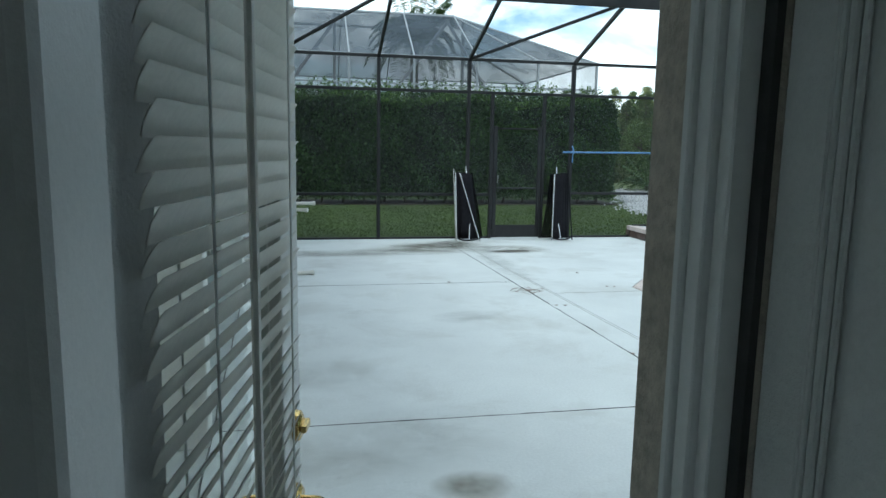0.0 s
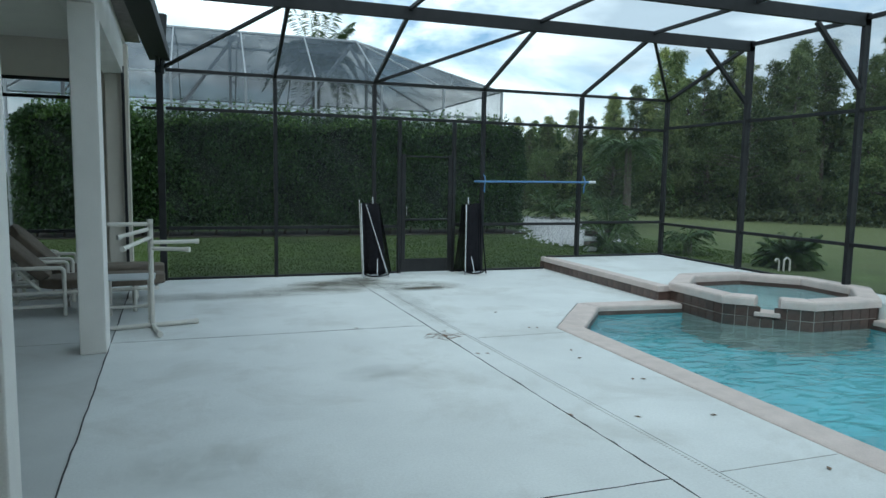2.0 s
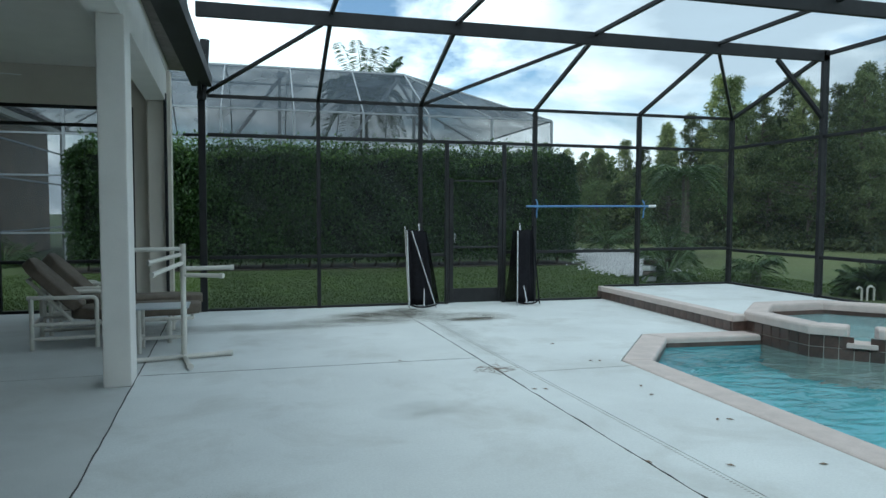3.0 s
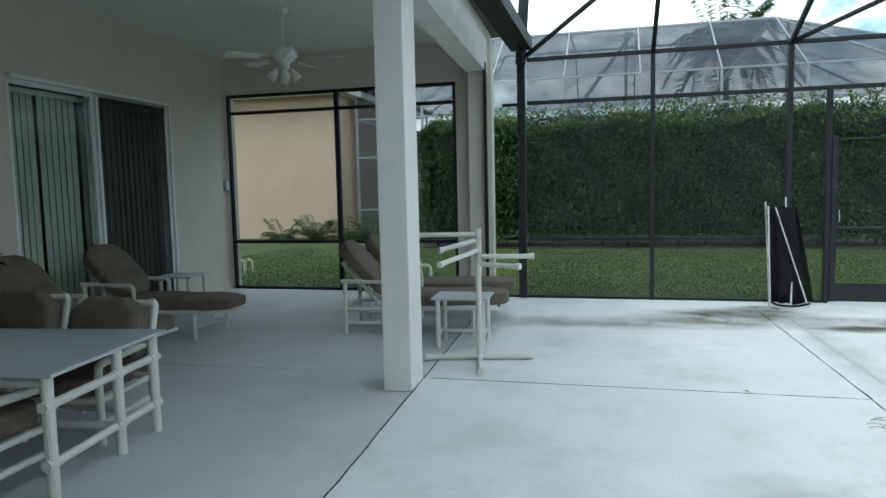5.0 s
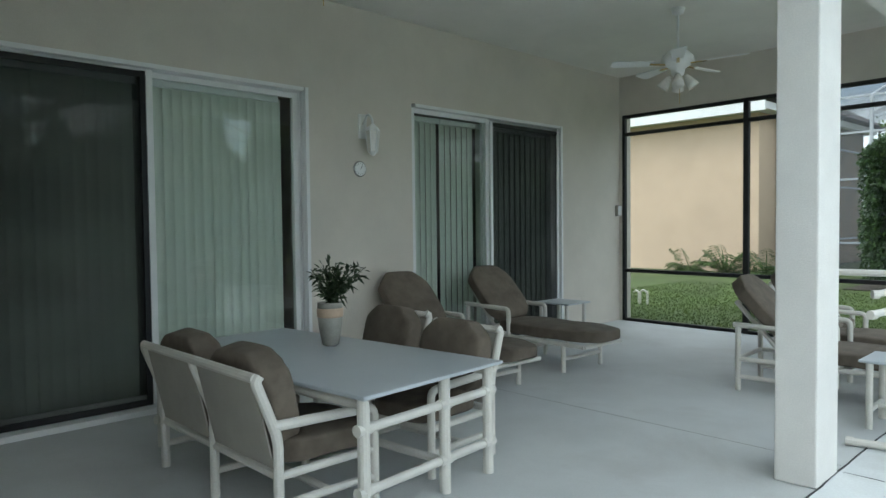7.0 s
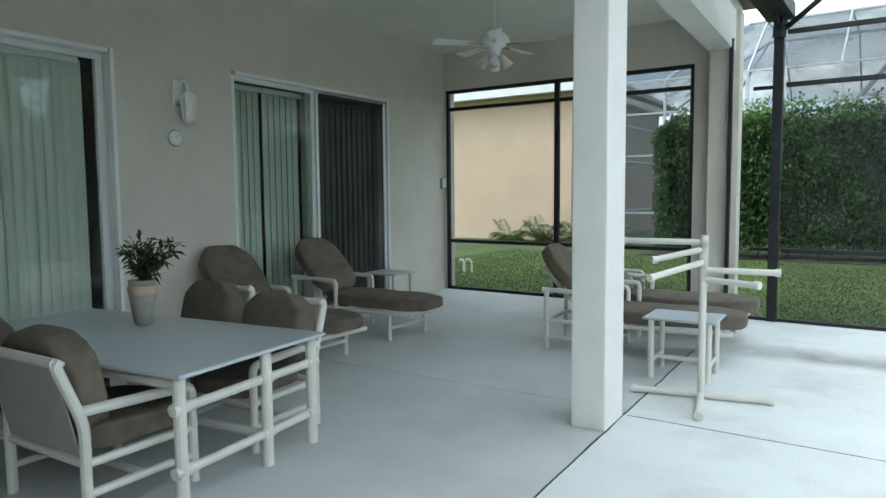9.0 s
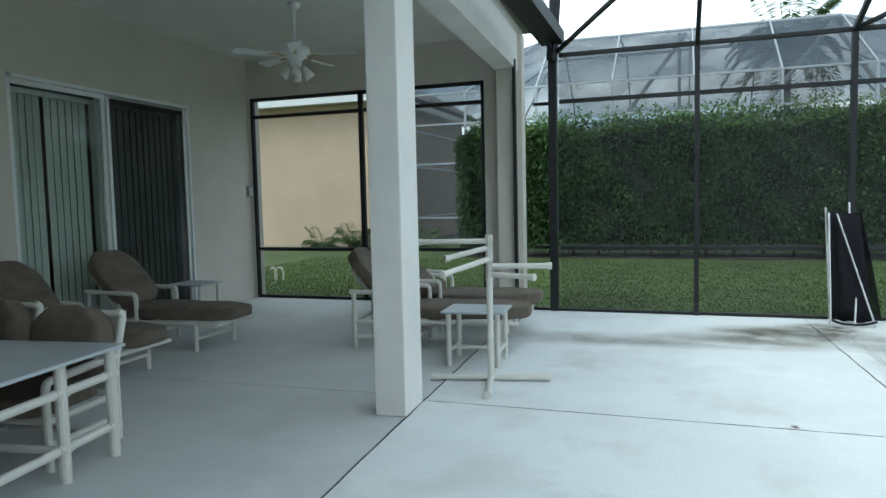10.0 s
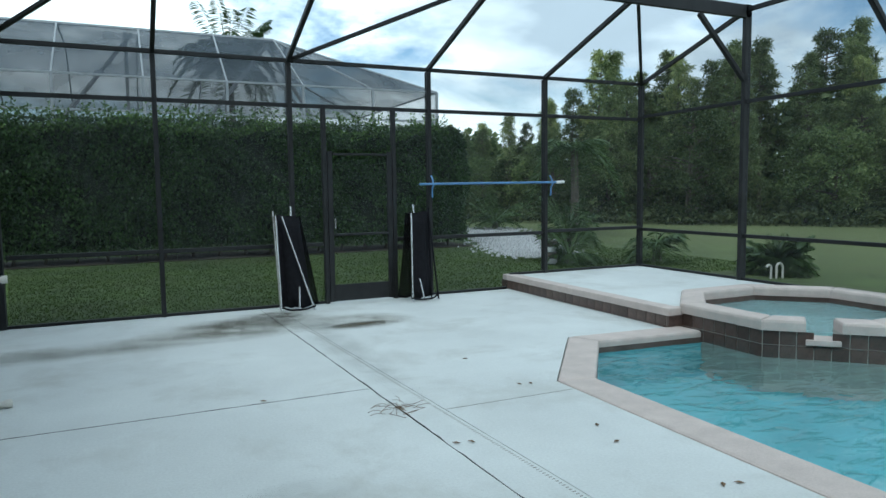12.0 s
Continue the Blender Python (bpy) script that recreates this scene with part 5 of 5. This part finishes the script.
def side_table(m, label, w=0.52, d=0.45, h=0.46):
    t = thing("side_table", m, label, "side table", "side tables")
    part("tabletop", bx(-w / 2, w / 2, -d / 2, d / 2, h - 0.02, h, 0.008, 2), TOP, t)
    for x in (-w / 2 + 0.06, w / 2 - 0.06):
        for y in (-d / 2 + 0.05, d / 2 - 0.05):
            part("leg", tube([(x, y, 0), (x, y, h - 0.02)], 0.023, 10), PVC, t)
        part("stretcher", tube([(x, -d / 2 + 0.05, 0.13), (x, d / 2 - 0.05, 0.13)], 0.02, 8), PVC, t)
    part("stretcher", tube([(-w / 2 + 0.06, 0, 0.13), (w / 2 - 0.06, 0, 0.13)], 0.02, 8), PVC, t)
    return t


def towel_stand():
    t = thing("towel_stand", pose(-1.06, 5.44, 0, 0, 0, 12), "white pvc pipe towel stand with a cross foot", "towel stand")
    part("pole", tube([(0, 0, 0), (0, 0, 1.16)], 0.026, 12), PVC, t)
    for p in ((0.0, -0.50), (-0.47, 0.0), (0.46, 0.0), (0.0, 0.12)):
        f = part("foot", tube([(0, 0, 0.03), (p[0], p[1], 0.03)], 0.024, 10), PVC, t)
        d = Vector((*p, 0)).normalized()
        e = Vector((p[0], p[1], 0.03))
        part("end_cap", tube([e - d * 0.035, e + d * 0.008], 0.030, 10), PVC, t)
    for z, a, ln in ((1.11, 178, 0.56), (1.06, 205, 0.36), (0.97, 235, 0.55), (0.915, 355, 0.48), (0.85, 325, 0.42)):
        d = Vector((math.cos(radians(a)), math.sin(radians(a)), 0.0))
        rise = -0.07 if a in (205, 235) else 0.0
        part("arm", tube([(0, 0, z), tuple(d * ln + Vector((0, 0, z + rise)))], 0.021, 10), PVC, t)
        e = d * ln + Vector((0, 0, z + rise))
        part("end_cap", tube([e - d * 0.03, e + d * 0.006], 0.027, 10), PVC, t)
        part("tee_joint", tube([(0, 0, z - 0.05), (0, 0, z + 0.05)], 0.031, 10), PVC, t)
    return t


def folded_lounger(m, label, s=1):
    """Leaning against the screen: aluminium tubes with black mesh; s = -1 mirrors it."""
    t = thing("folded_lounger", m, label, "folding lounger", "folded loungers")
    wide = s * 0.86
    slant = -0.14 if s > 0 else 0.12

    def panel(x0, x1, x2, x3, top, y0, y1, thick, mat, words):
        # a slack sheet hanging between two tubes, wider at the foot
        bm = bmesh.new()
        rows = []
        for k in range(9):
            f = k / 8
            rows.append([bm.verts.new((wide * ((x0 + (x2 - x0) * f) * (1 - u) + (x1 + (x3 - x1) * f) * u), y0 + (y1 - y0) * f + 0.03 * math.sin(u * 9 + f * 4) * (1 - 0.5 * f), 0.045 + (top - 0.045) * f + 0.012 * math.sin(u * 7))) for u in (0, 0.2, 0.4, 0.6, 0.8, 1)])
        for a, b in zip(rows, rows[1:]):
            for q in range(5):
                bm.faces.new((a[q], a[q + 1], b[q + 1], b[q]))
        bmesh.ops.recalc_face_normals(bm, faces=bm.faces)
        bmesh.ops.solidify(bm, geom=bm.faces[:], thickness=thick)
        part("mesh_panel", bm, mat, t, words, None, True)

    panel(-0.20, 0.04, -0.23, 0.10, 1.20, -0.06, 0.10, 0.012, BLACKNET, "black mesh fabric")
    panel(-0.10, 0.22, -0.15, 0.12, 1.17, -0.13, 0.05, 0.012, BLACKNET, "black mesh fabric")
    panel(0.02, 0.38, -0.06, 0.16, 1.19, 0.02, 0.13, 0.002, BLACKMESH, "black see-through mesh fabric")
    for pts in (((-0.23, -0.18, 0.01), (-0.22, 0.06, 1.20)), ((0.25, -0.20, 0.01), (slant, 0.02, 1.19)), ((-0.205, -0.02, 0.01), (-0.25, 0.10, 1.26)), ((0.02, 0.07, 1.0), (0.02, 0.13, 1.31)), ((0.03, -0.19, 0.008), (0.06, -0.10, 0.30))):
        part("tube", tube([(wide * p[0], p[1], p[2]) for p in pts], 0.0115, 8), STEEL if s > 0 or pts[0][0] > 0 else BLACKNET, t)
    part("foot_bow", tube(bend([(s * -0.20, -0.15, 0.07), (s * -0.10, -0.21, 0.03), (s * 0.10, -0.22, 0.03), (s * 0.23, -0.19, 0.06)], 0.08), 0.012, 8), BLACKNET, t, "black bent foot tube")
    return t


def pool_pole():
    t = thing("pool_pole", pose(0, 0, 0), "long blue telescopic pool pole hung along the screen", "pole")
    part("shaft", tube([(3.90, 8.73, 1.585), (5.2, 8.73, 1.595), (6.20, 8.73, 1.60)], 0.017, 10), BLUE, t)
    part("grip", tube([(6.16, 8.73, 1.60), (6.30, 8.73, 1.605)], 0.022, 10), WHITE, t, "white end grip")
    for x in (4.10, 6.08):
        part("hook", tube(bend([(x, 8.79, 1.70), (x, 8.74, 1.66), (x, 8.71, 1.56), (x, 8.75, 1.54), (x + 0.01, 8.78, 1.40)], 0.03), 0.012, 8), BLUE, t)


def ceiling_fan(x, y):
    t = thing("ceiling_fan", pose(x, y, 0), "white five-blade ceiling fan with tulip lights", "ceiling fan", "ceiling fans")
    part("canopy", tilt(lathe([(0.02, -0.07), (0.055, -0.05), (0.07, 0.0)], 20), Matrix.Translation((0, 0, CEIL_Z - 0.002))), WHITE, t, "", None, True)
    part("rod", tube([(0, 0, 3.14), (0, 0, 3.50)], 0.013, 10), WHITE, t)
    part("motor", tilt(lathe([(0.03, 0.16), (0.10, 0.14), (0.15, 0.09), (0.16, 0.04), (0.12, 0.0), (0.07, -0.03), (0.06, -0.09), (0.03, -0.11)][::-1], 24), Matrix.Translation((0, 0, 3.0))), WHITE, t, "", None, True)
    for k in range(5):
        a = radians(72 * k + 12)
        bm = prism([(0.24, -0.05), (0.62, -0.075), (0.66, -0.05), (0.66, 0.05), (0.62, 0.075), (0.24, 0.05)], -0.004, 0.004)
        tilt(bm, Matrix.Translation((0, 0, 3.02)) @ Matrix.Rotation(a, 4, "Z") @ Matrix.Rotation(radians(11), 4, "X"))
        b = part("blade", bm, WHITE, t)
        part("bracket", bar((0.12 * math.cos(a), 0.12 * math.sin(a), 3.01), (0.28 * math.cos(a), 0.28 * math.sin(a), 3.015), 0.03, 0.008, 0), BRASS, b)
    for k in range(4):
        a = radians(90 * k + 30)
        p = Vector((0.10 * math.cos(a), 0.10 * math.sin(a), 2.86))
        bm = lathe([(0.022, 0.05), (0.035, 0.02), (0.05, -0.04), (0.06, -0.09)][::-1], 14)
        tilt(bm, Matrix.Translation(p) @ Matrix.Rotation(a, 4, "Z") @ Matrix.Rotation(radians(-35), 4, "Y"))
        part("lamp_shade", bm, FROST, t, "frosted tulip glass shade", None, True)
    part("pull_chain", tube([(0.02, 0, 2.90), (0.02, 0, 2.62)], 0.003, 5), BRASS, t)


def wall_lantern():
    t = thing("wall_lantern", HOUSE @ pose(WALL_U, 0.24, 2.42), "white carriage lantern on a scrolled wall bracket", "wall lamp")
    part("backplate", bx(0.0, 0.02, -0.05, 0.05, -0.12, 0.12, 0.008), WHITE, t)
    part("arm", tube(bend([(0.02, 0, 0.02), (0.10, 0, 0.12), (0.17, 0, 0.06), (0.17, 0, -0.02)], 0.05), 0.011, 8), WHITE, t)
    part("cap", tilt(lathe([(0.075, 0.0), (0.06, 0.03), (0.012, 0.07)], 6), Matrix.Translation((0.17, 0, -0.06))), WHITE, t)
    part("glass", tilt(lathe([(0.045, -0.20), (0.068, 0.0)], 6), Matrix.Translation((0.17, 0, -0.062))), FROST, t, "pale glass panes")
    part("base", tilt(lathe([(0.012, -0.235), (0.05, -0.20)], 6), Matrix.Translation((0.17, 0, -0.063))), WHITE, t)
    for k in range(6):
        a = radians(60 * k)
        part("bar", bar((0.17 + 0.069 * math.cos(a), 0.069 * math.sin(a), -0.062), (0.17 + 0.047 * math.cos(a), 0.047 * math.sin(a), -0.26), 0.008, 0.008, 0), WHITE, t)


def wall_clock():
    t = thing("thermometer_dial", HOUSE @ pose(WALL_U, 0.20, 2.0), "small round white dial thermometer on the wall", "thermometer")
    rot = Matrix.Rotation(radians(90), 4, "Y")
    part("case", tilt(lathe([(0.075, 0), (0.08, 0.012), (0.072, 0.02)], 24), rot), STEEL, t)
    part("dial", tilt(lathe([(0.068, 0.02), (0.068, 0.0215)], 24), rot), WHITE, t)
    for k in range(12):
        a = radians(30 * k)
        part("mark", bar((0.0225, 0.048 * math.cos(a), 0.048 * math.sin(a)), (0.0225, 0.060 * math.cos(a), 0.060 * math.sin(a)), 0.004, 0.002, 0), JOINT, t)
    part("needle", bar((0.024, 0, 0), (0.024, 0.03, 0.035), 0.005, 0.002, 0), JOINT, t)


def switch_box():
    t = thing("switch_box", HOUSE @ pose(WALL_U, 4.93, 1.62), "small grey weatherproof switch box on the wall", "switch box")
    part("box", bx(0, 0.045, -0.05, 0.05, -0.08, 0.08, 0.006), STONEGREY, t)
    part("cover", bx(0.045, 0.055, -0.04, 0.045, -0.07, 0.07, 0.004), WHITE, t)


def vase_plant():
    v = thing("vase", pose(-3.84, 2.955, 0.655), "tall tan and grey ceramic vase on the table", "vase")
    part("body", lathe([(0.040, 0.0), (0.055, 0.01), (0.075, 0.12), (0.082, 0.19)], 24), STONEGREY, v, "grey stone-like lower body", None, True)
    part("band", lathe([(0.0825, 0.19), (0.087, 0.20), (0.088, 0.24), (0.085, 0.25)], 24), CLAY, v, "orange clay band", None, True)
    part("rim", lathe([(0.084, 0.25), (0.081, 0.272), (0.084, 0.285), (0.072, 0.285), (0.07, 0.262)], 24), STONEGREY, v, "", None, True)
    p = thing("plant", pose(-3.84, 2.955, 0.655 + 0.262), "dark green leafy artificial plant in the vase", "plant")
    rng = np.random.default_rng(12)
    r2 = random.Random(12)
    spots, dirs = [], []
    for k in range(30):
        a, lean, ln = r2.uniform(0, 6.283), r2.uniform(0.05, 0.62), r2.uniform(0.16, 0.33)
        tip = Vector((math.cos(a) * lean * ln * 1.3, math.sin(a) * lean * ln * 1.3, ln * (1 - 0.35 * lean)))
        pts = [tip * f + Vector((0, 0, 0.03 * math.sin(f * 3))) for f in (0, 0.33, 0.66, 1)]
        part("stem", tube(pts, 0.003, 5), PLANT, p)
        for f in np.linspace(0.25, 1.0, 13):
            spots.append(list(tip * f))
            dirs.append(list((tip.normalized() * 0.5)))
    vv, ff = leaves(np.array(spots), np.array(dirs), 0.070, 0.019, rng, 0.15)
    leaf_mesh("leaves", vv, ff, PLANT, p)


def place_furniture():
    dining_table()
    vase_plant()
    lab = "white pvc patio chair with taupe cushions"
    ch = armchair(lab + ", tucked under the table", "chairs round the table")
    ch.matrix_basis = pose(-3.25, 3.60, 0, 0, 0, -84)
    copy_thing(ch, pose(-4.12, 3.76, 0, 0, 0, -86))
    love_seat(pose(-3.51, 1.955, 0, 0, 0, 92.2), "white pvc love seat with taupe cushions beside the table")
    la = "white pvc chaise lounge with a taupe cushion"
    c = chaise(la + " beside the house wall", "chaise lounges")
    c.matrix_basis = pose(-5.56, 4.82, 0, 0, 0, -1)
    for x, y, a, more in ((-5.58, 6.08, -1, " beside the house wall"), (-2.79, 6.55, 6, " near the patio column"), (-2.85, 7.48, 5, " near the patio end")):
        k = copy_thing(c, pose(x, y, 0, 0, 0, a))
        k["label"] = la + more
    b = copy_thing(ch, pose(-3.1, 8.32, 0, 0, 0, 4))
    tagged(b, lab + " near the screened end", "chair", "lounge chairs")
    side_table(pose(-1.335, 6.02, 0, 0, 0, 3), "small white pvc side table beside a chaise", 0.55, 0.45, 0.48)
    side_table(pose(-5.2, 7.1, 0, 0, 0, 2), "small white pvc side table by the house wall", 0.5, 0.45, 0.5)
    towel_stand()
    folded_lounger(pose(2.08, 8.60, 0), "folded black mesh lounger leaning on the screen")
    folded_lounger(pose(3.82, 8.60, 0, 0, 0, 6) , "folded black mesh lounger leaning beside the door", -1)
    pool_pole()
    ceiling_fan(-3.56, 6.87)
    ceiling_fan(-3.2, 2.53)
    wall_lantern()
    wall_clock()
    switch_box()


place_furniture()


# ---- the pool door and its jambs ----
def pool_door():
    ang = math.degrees(math.atan2(0.685, 0.125))
    d = thing("pool_door", pose(-0.82, -2.655, 0.01, 0, 0, ang), "white half-glazed pool door standing open with a mini blind", "door", "", "structure")
    w, h, t = 0.70, 2.03, 0.044
    for a, b in ((0, 0.10), (w - 0.13, w)):
        part("stile", bx(a, b, -t / 2, t / 2, 0, h, 0.004), DOORWHITE, d)
    for a, b in ((0, 0.24), (h - 0.11, h)):
        part("rail", bx(0.10, w - 0.13, -t / 2, t / 2, a, b), DOORWHITE, d)
    g = part("pane", raw_quad([(0.10, 0, 0.24), (w - 0.13, 0, 0.24), (w - 0.13, 0, h - 0.11), (0.10, 0, h - 0.11)]), GLASS, d)
    g.visible_shadow = False
    # lever and deadbolt
    for side in (-1, 1):
        part("rose", tilt(lathe([(0.030, 0), (0.030, 0.006), (0.022, 0.012)], 18), Matrix.Translation((w - 0.045, side * t / 2, 0.995)) @ Matrix.Rotation(radians(-90 * side), 4, "X")), BRASS, d)
        part("lever", tube(bend([(w - 0.045, side * t / 2, 0.995), (w - 0.045, side * (t / 2 + 0.05), 0.995), (w - 0.15, side * (t / 2 + 0.055), 0.992)], 0.02), 0.009, 10), BRASS, d, "polished brass lever")
        part("bolt_rose", tilt(lathe([(0.028, 0), (0.026, 0.010), (0.018, 0.014)], 18), Matrix.Translation((w - 0.045, side * t / 2, 1.135)) @ Matrix.Rotation(radians(-90 * side), 4, "X")), BRASS, d)
        part("thumb_turn", bx(w - 0.065, w - 0.025, side * (t / 2 + 0.012), side * (t / 2 + 0.024), 1.128, 1.142, 0.003), BRASS, d, "brass thumb turn")
    part("latch_plate", bx(w - 0.001, w + 0.002, -0.012, 0.012, 0.93, 1.00), BRASS, d)
    part("bolt_plate", bx(w - 0.001, w + 0.002, -0.012, 0.012, 1.08, 1.14), BRASS, d)
    bl = thing("mini_blind", pose(-0.82, -2.655, 0.01, 0, 0, ang), "white horizontal mini blind on the open door", "blind")
    y = -t / 2 - 0.019
    x0, x1 = 0.04, w - 0.125
    part("head_rail", bx(x0, x1, y - 0.02, y + 0.02, 1.86, 1.90), WHITE, bl)
    part("bottom_rail", bx(x0, x1, y - 0.013, y + 0.013, 0.22, 0.24, 0.004), WHITE, bl)
    mesh = None
    k = 0
    z = 0.265
    while z < 1.855:
        m = pose((x0 + x1) / 2, y, z, -64 + 4 * math.sin(k * 1.7), 0, 0.5 * math.sin(k * 2.3))
        if mesh is None:
            hw = (x1 - x0) / 2
            bm = bmesh.new()
            prev = None
            for j in range(5):
                yy = -0.0165 + 0.00825 * j
                zz = 0.0022 * (1 - ((j - 2) / 2) ** 2)
                row = [bm.verts.new((-hw, yy, zz)), bm.verts.new((hw, yy, zz)), bm.verts.new((-hw, yy, zz - 0.001)), bm.verts.new((hw, yy, zz - 0.001))]
                if prev:
                    bm.faces.new((prev[0], prev[1], row[1], row[0]))
                    bm.faces.new((prev[2], row[2], row[3], prev[3]))
                prev = row
            ob = part("slat", bm, SLAT, bl, "", m, True)
            mesh = ob.data
        else:
            ob = new("slat", mesh)
            ob.parent, ob.matrix_basis = bl, m
        z += 0.0275
        k += 1
    for x in (x0 + 0.10, x1 - 0.10):
        part("ladder_cord", tube([(x, y - 0.017, 0.22), (x, y - 0.017, 1.88)], 0.0016, 5), WHITE, bl)
        part("ladder_cord", tube([(x, y + 0.017, 0.22), (x, y + 0.017, 1.88)], 0.0016, 5), WHITE, bl)
    part("wand", tube([(x0 + 0.17, y - 0.035, 0.95), (x0 + 0.17, y - 0.035, 1.86)], 0.005, 6), FROST, bl, "clear tilt wand")


def jambs():
    j = thing("door_frame", pose(0, 0, 0), "white fluted wooden frame of the pool door", "door frame", "", "structure")
    for k, (y0, y1, px) in enumerate(((-2.570, -2.555, 0.012), (-2.590, -2.570, 0.006), (-2.610, -2.590, 0.014), (-2.628, -2.610, 0.006), (-2.642, -2.628, 0.012))):
        part("flute", bx(-0.28 - px, -0.265, y0 + 0.001, y1 - 0.001, 0, 2.07, 0.002, 1), WHITE, j)
        part("flute", bx(-0.958, -0.945 + px, y0 + 0.001, y1 - 0.001, 0, 2.07, 0.002, 1), WHITE, j)
    # black strip standing for the dark gap between the flutes and the panel door
    part("gap_strip", bx(-0.273, -0.265, -2.660, -2.644, 0, 2.07), JOINT, j)
    part("head", bx(-0.945, -0.28, -2.64, -2.555, 2.03, 2.07), WHITE, j)
    d = thing("panel_door", pose(-0.245, -2.665, 0.01, 0, 0, -92), "white panelled interior door standing open", "door", "", "structure")
    w, h, t = 0.70, 2.03, 0.035
    part("slab", bx(0, w, -t / 2 + 0.006, t / 2 - 0.006, 0, h), DOORWHITE, d)
    for s in (-1, 1):
        for a, b, z0, z1 in ((0, 0.055, 0, h), (w - 0.055, w, 0, h), (0.055, w - 0.055, 0, 0.22), (0.055, w - 0.055, h - 0.12, h)):
            part("raised_rail", bx(a, b, s * (t / 2 - 0.006), s * t / 2, z0, z1, 0.002, 1), DOORWHITE, d)
        for x in (0.058, 0.069, 0.080):
            part("moulding", tube([(x, s * (t / 2 - 0.003), 0.22), (x, s * (t / 2 - 0.003), h - 0.12)], 0.0045 if x == 0.069 else 0.003, 8), DOORWHITE, d)
        part("panel", bx(0.095, w - 0.095, s * (t / 2 - 0.006), s * (t / 2 - 0.001), 0.25, h - 0.15, 0.002, 1), DOORWHITE, d)


pool_door()
jambs()

# ---- stains and litter on the deck ----
blot(1.45, 7.95, 0.85, 0.42, STAIN)
blot(1.75, 8.25, 0.45, 0.35, STAIN)
blot(0.2, 7.30, 2.6, 0.42, SMEAR, 4, "long washed-out mildew band along the deck")
blot(1.35, 7.75, 1.2, 0.65, SMEAR, 4, "pale mildew bloom round a darker stain")
blot(-0.4, 7.2, 1.5, 0.25, FAINT, -3, "long grey stain along the deck")
blot(2.55, 7.25, 0.50, 0.22, STAIN)
blot(2.5, 7.5, 0.8, 0.5, SMEAR, 0, "pale mildew bloom on the white deck")
blot(0.85, 3.15, 0.40, 0.26, FAINT, 10, "faint grey stain on the white deck")
blot(-0.60, 1.60, 0.50, 0.38, FAINT, 0, "faint grey stain on the white deck")
blot(0.12, -0.14, 0.22, 0.17, SMEAR)
blot(-0.2, 0.4, 0.9, 0.5, FAINT, 20, "faint grey stain on the white deck")
blot(2.05, 6.2, 0.25, 1.9, FAINT, 0, "grey dirt along the deck drain")


def litter():
    t = thing("leaf_litter", pose(1.82, 4.26, 0), "small heap of dry twigs on the deck joint", "twigs")
    rng = random.Random(5)
    for k in range(34):
        a, r = rng.uniform(0, 6.28), rng.uniform(0.0, 0.17)
        x, y, q, ln = r * math.cos(a), r * math.sin(a) * 0.9, rng.uniform(0, 6.28), rng.uniform(0.06, 0.16)
        part("twig", tube([(x, y, 0.004), (x + ln * 0.5 * math.cos(q), y + ln * 0.5 * math.sin(q), 0.012), (x + ln * math.cos(q + 0.2), y + ln * math.sin(q + 0.2), 0.005)], 0.0015, 5), TWIG, t)
    n = 0
    for x, y, c in ((2.86, 5.29, 1), (2.87, 4.39, 2), (2.83, 3.38, 1), (2.76, 3.10, 1), (2.85, 2.39, 2), (2.9, 1.48, 1), (2.92, 0.54, 1), (1.02, 4.85, 1), (1.90, 3.5, 2), (1.91, 1.77, 1), (2.35, 1.6, 1)):
        for j in range(c):
            s = thing("fallen_leaf", pose(x + 0.09 * j, y - 0.02 * j, 0.003, 0, 0, rng.uniform(0, 180)), "small dark curled leaf on the deck", "leaf", "fallen leaves")
            bm = bmesh.new()
            vs = [bm.verts.new(p) for p in ((-0.03, 0, 0.002), (0, 0.014, 0.007), (0.03, 0, 0.003), (0, -0.014, 0.006), (0, 0, 0.0))]
            for q in ((0, 4, 1), (1, 4, 2), (2, 4, 3), (3, 4, 0)):
                bm.faces.new([vs[i] for i in q])
            part("blade", bm, TWIG, s)


litter()
